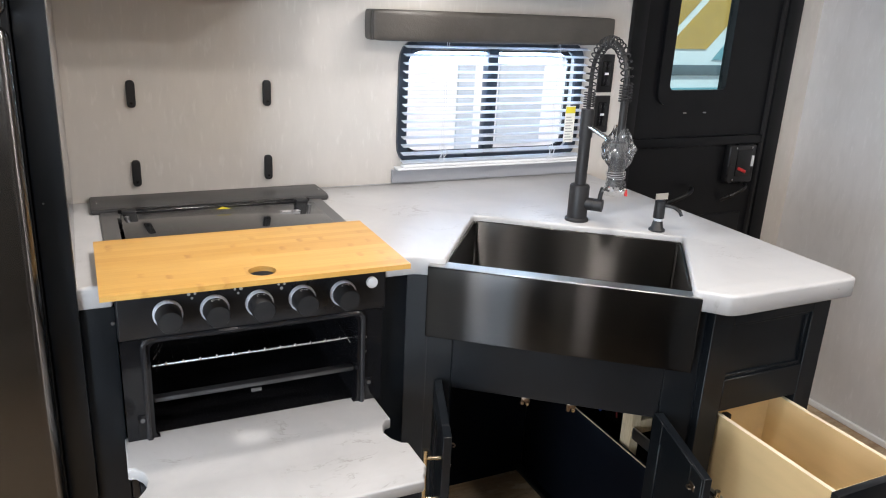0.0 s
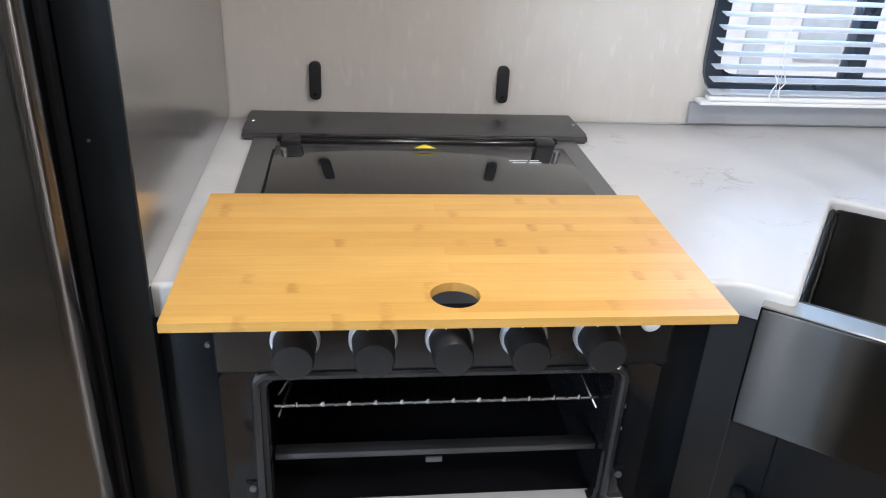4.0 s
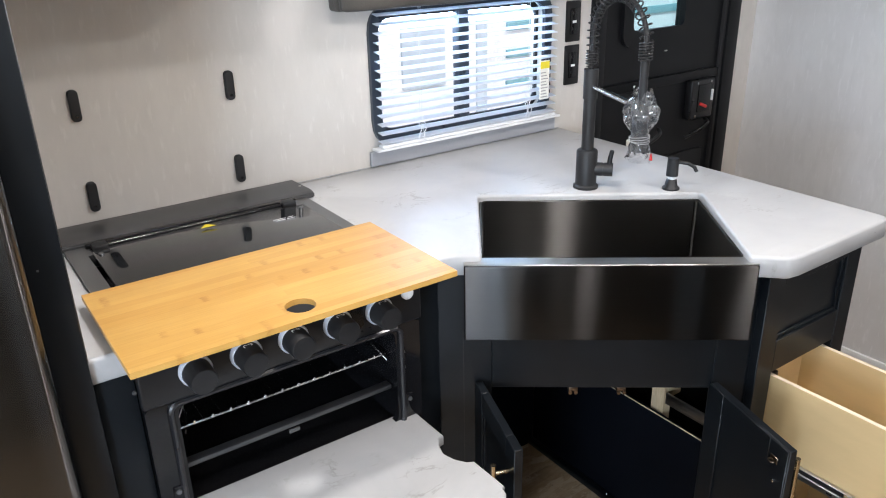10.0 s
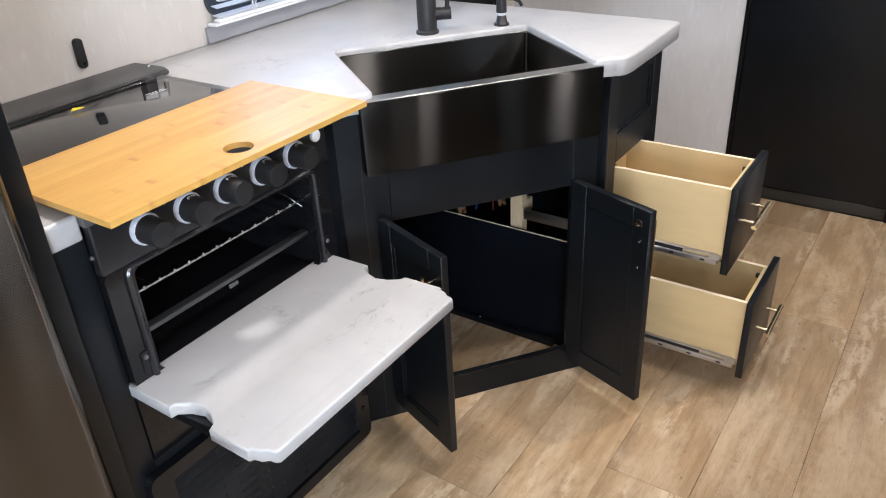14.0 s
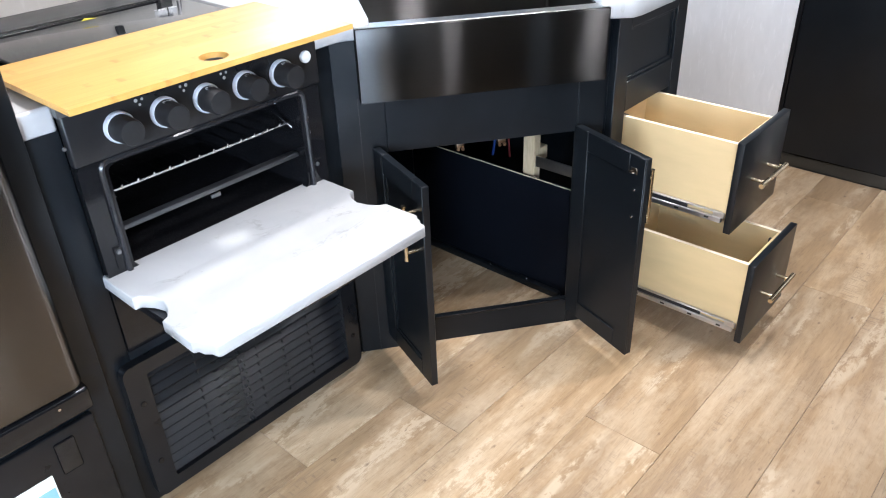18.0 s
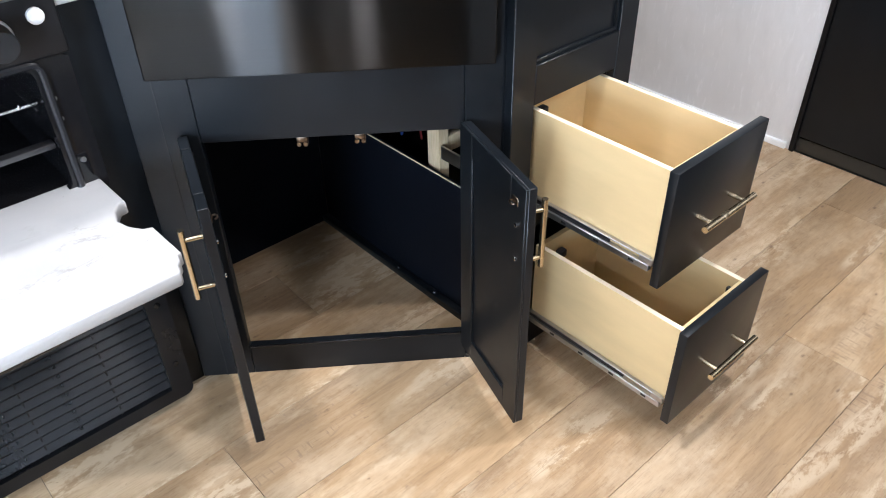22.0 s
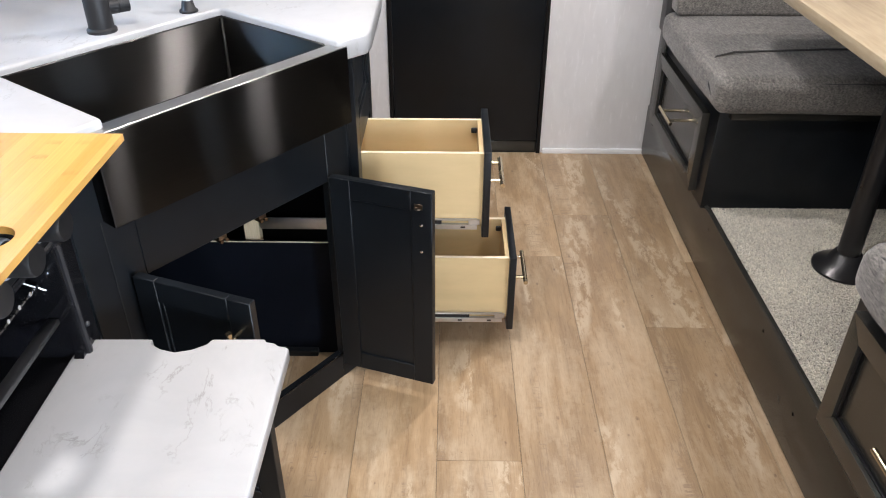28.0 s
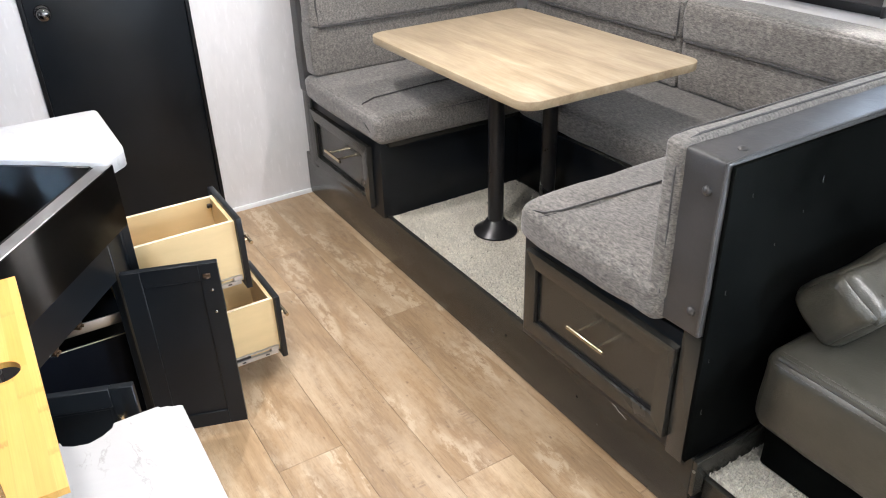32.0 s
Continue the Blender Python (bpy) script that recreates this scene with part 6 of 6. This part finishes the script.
tab = thing("dinette_table", (1.36, -0.35, PZ), "oak-look dinette table on two black pedestal legs", "table")
part("tabletop", prism(rounded_rect(0.868, 1.872, -0.722, 0.012, 0.07, 6), 0.872, 0.900, 0.0025, 2, True), OAK, tab)
for ly in (-0.222, -0.47):
    lg = part("leg", rod((1.342, ly, PZ + 0.04), (1.342, ly, 0.865), 0.030, seg=28), PLASTIC, tab, "black tubular pedestal leg")
    part("floor_socket", lathe([(0.085, 0.0), (0.085, 0.006), (0.078, 0.012), (0.050, 0.026), (0.036, 0.052), (0.031, 0.054)], (1.342, ly, PZ + 0.004), 32), PLASTIC, lg)
    part("top_socket", lathe([(0.032, -0.05), (0.045, -0.03), (0.08, -0.008), (0.085, 0.0)], (1.342, ly, 0.872), 32), PLASTIC, lg)

sw_ = thing("window_2", (0.68, SLY, 1.1), "black-framed window behind the dinette", "window", kind="structure")
part("window_frame", upright(ring(rounded_rect(0.27, 1.08, 1.09, 1.65, 0.05), rounded_rect(0.31, 1.04, 1.13, 1.61, 0.04), 0, 0.02), SLY - 0.01), FRAMEBLACK, sw_)
p = part("pane", box(0.30, 1.05, SLY - 0.03, SLY - 0.026, 1.12, 1.62), GLASS, sw_)
p.visible_shadow = False
sw3 = thing("window_3", (-2.4, SLY, 0.34), "black-framed window above the sofa", "window", kind="structure")
part("window_frame", upright(ring(rounded_rect(-3.08, -1.72, 0.31, 1.69, 0.05), rounded_rect(-3.04, -1.76, 0.35, 1.65, 0.04), 0, 0.02), SLY - 0.01), FRAMEBLACK, sw3)
p = part("pane", box(-3.05, -1.75, SLY - 0.03, SLY - 0.026, 0.34, 1.66), GLASS, sw3)
p.visible_shadow = False
shade = thing("roller_shade", (0.70, SLY, 1.08), "black bottom rail of a roller shade at the dinette window", "shade")
part("bottom_rail", box(0.56, 1.10, SLY + 0.004, SLY + 0.026, 1.036, 1.066, 0.004), FRAMEBLACK, shade)
part("cloth", box(0.57, 1.09, SLY + 0.012, SLY + 0.014, 1.066, 1.64), VINYL, shade)
part("end_cap", box(0.552, 0.562, SLY + 0.002, SLY + 0.028, 1.033, 1.069, 0.003), PLASTIC, shade)

# sofa beside the dinette
so = thing("leather_sofa", (-0.75, -0.5, 0.152), "dark brown leather sofa with stitched seams", "sofa")
part("seat", cushion(-1.55, 0.028, -0.85, -0.045, 0.31, 0.545, 0.045, 0.012, 24, 20.0, 0.006), LEATHER, so)
part("base", box(-1.53, 0.015, -0.85, -0.115, 0.154, 0.33, 0.01), SIDEPANEL, so, "black recessed base")
b = cushion(-0.088, 0.088, -0.66, 0.0, -0.070, 0.070, 0.030, 0.014, 24, 21.0, 0.012)
b.transform(Matrix.Translation((-0.048, -0.150, 0.646)) @ Matrix.Rotation(radians(52), 4, "Y"))
part("bolster", b, LEATHER, so, "small leather bolster leaning on the panel")
part("backrest", cushion(-1.55, 0.02, -1.12, -0.80, 0.33, 1.0, 0.07, 0.02, 20, 22.0, 0.012), LEATHER, so)
part("seam_band", tube([(-0.012 - 1.50 * k / 40, -0.0575 - 0.0008 * math.sin(k * 0.8), 0.5335) for k in range(41)], 0.0075, 8), LEATHER, so)
thread = part("stitching", tube([(-0.010, -0.0445, 0.5215), (-0.019, -0.0445, 0.5215)], 0.0010, 5), THREAD, so)
for k in range(110):
    if k:
        again(thread, Matrix.Translation((-0.0135 * k, 0, 0)))
    again(thread, Matrix.Translation((-0.0135 * k, -0.024, 0.0245)))

# ---- outside ----
single("ground", box(-60, 60, -140, 140, -0.95, -0.90), GRAVEL, "pale gravel lot outside the window", "ground", kind="structure", smooth=0)
tr = thing("parked_trailer", (3.0, 7.0, -0.9), "white parked travel trailer with teal and orange stripes", "trailer")
part("body", box(-5.0, 9.0, 6.0, 8.4, -0.3, 2.6, 0.05), TRAILER_WHITE, tr)
part("roof", box(-5.05, 9.05, 5.95, 8.45, 2.6, 2.72, 0.03), TRAILER_GREY, tr)
part("skirt", box(-4.9, 8.9, 6.05, 8.3, -0.75, -0.3, 0.02), TRAILER_GREY, tr)
for k, (x0, z0, z1, mt) in enumerate(((3.9, 0.95, 1.9, TRAILER_TEAL), (4.55, 1.05, 1.9, TRAILER_ORANGE), (5.15, 1.05, 1.9, TRAILER_ORANGE), (5.75, 0.95, 1.9, TRAILER_TEAL))):
    b = bmesh.new()
    vs = [b.verts.new(q) for q in ((x0, 5.985, z0), (x0 + 0.50, 5.985, z0), (x0 + 1.35, 5.985, z1), (x0 + 0.85, 5.985, z1))]
    b.faces.new(vs)
    ex = bmesh.ops.extrude_face_region(b, geom=b.faces[:])
    bmesh.ops.translate(b, verts=[v for v in ex["geom"] if isinstance(v, bmesh.types.BMVert)], vec=(0, 0.01, 0))
    part("stripe", b, mt, tr)
for z in (0.10, 0.35, 0.60):
    part("siding_rib", box(4.5, 9.0, 5.975, 6.001, z, z + 0.08, 0.01), TRAILER_TEAL, tr)
part("belt_rail", box(4.5, 9.0, 5.96, 6.001, 0.80, 0.90, 0.01), TRAILER_GREY, tr)
for x0 in (0.6, 2.2):
    wn_ = part("window_frame", box(x0, x0 + 0.9, 5.97, 6.001, 1.0, 1.7, 0.02), TRAILER_GREY, tr)
    part("pane", box(x0 + 0.06, x0 + 0.84, 5.965, 5.972, 1.06, 1.64), LIDGLASS, wn_)
for x0, w_, z0, z1 in ((2.95, 0.16, -0.2, 2.3), (3.35, 0.45, 0.2, 1.9), (4.15, 0.12, -0.2, 2.3)):
    part("trim_panel", box(x0, x0 + w_, 5.972, 6.001, z0, z1, 0.01), TRAILER_PALE, tr)
for wx in (1.0, 2.0):
    part("wheel", lathe([(0.36, 0), (0.36, 0.2), (0.2, 0.2), (0.2, 0.18)], (wx, 6.28, -0.54), 24, "-y"), RUBBER, tr)

# ---- floor planks, last ----
single("subfloor", box(WEST, EX + 0.6, SLY - 0.05, WY + 0.05, -0.05, -0.0045), RUBBER, "dark board under the floor planks", "floor", kind="structure", smooth=0)
fl = thing("floor", (0, 0, 0), "weathered brown wood-look vinyl plank floor", "floor", kind="structure")
PL, PWD = 1.479, 0.2015
meshes = {}
for row, joint in enumerate((0.2, 1.331, 1.986, 1.709, 0.817, 1.245, 0.574, 1.75, 0.95, 1.4, 0.3)):
    y = -0.103 + PWD * row
    x = joint - PL * 4
    while x < EX:
        x0, x1, y1 = max(x, WEST), min(x + PL, EX), min(y + PWD, WY)
        if x1 - x0 > 0.02:
            key = (round(x1 - x0, 4), round(y1 - y, 4))
            if key not in meshes:
                first = part("plank", box(0.0004, key[0] - 0.0004, 0.0004, key[1] - 0.0004, -0.004, 0.0, 0.0006, 1), FLOOR, fl, smooth=0)
                first.matrix_basis = Matrix.Translation((x0, y, 0))
                meshes[key] = first
            else:
                again(meshes[key], Matrix.Translation((x0, y, 0)))
        x += PL
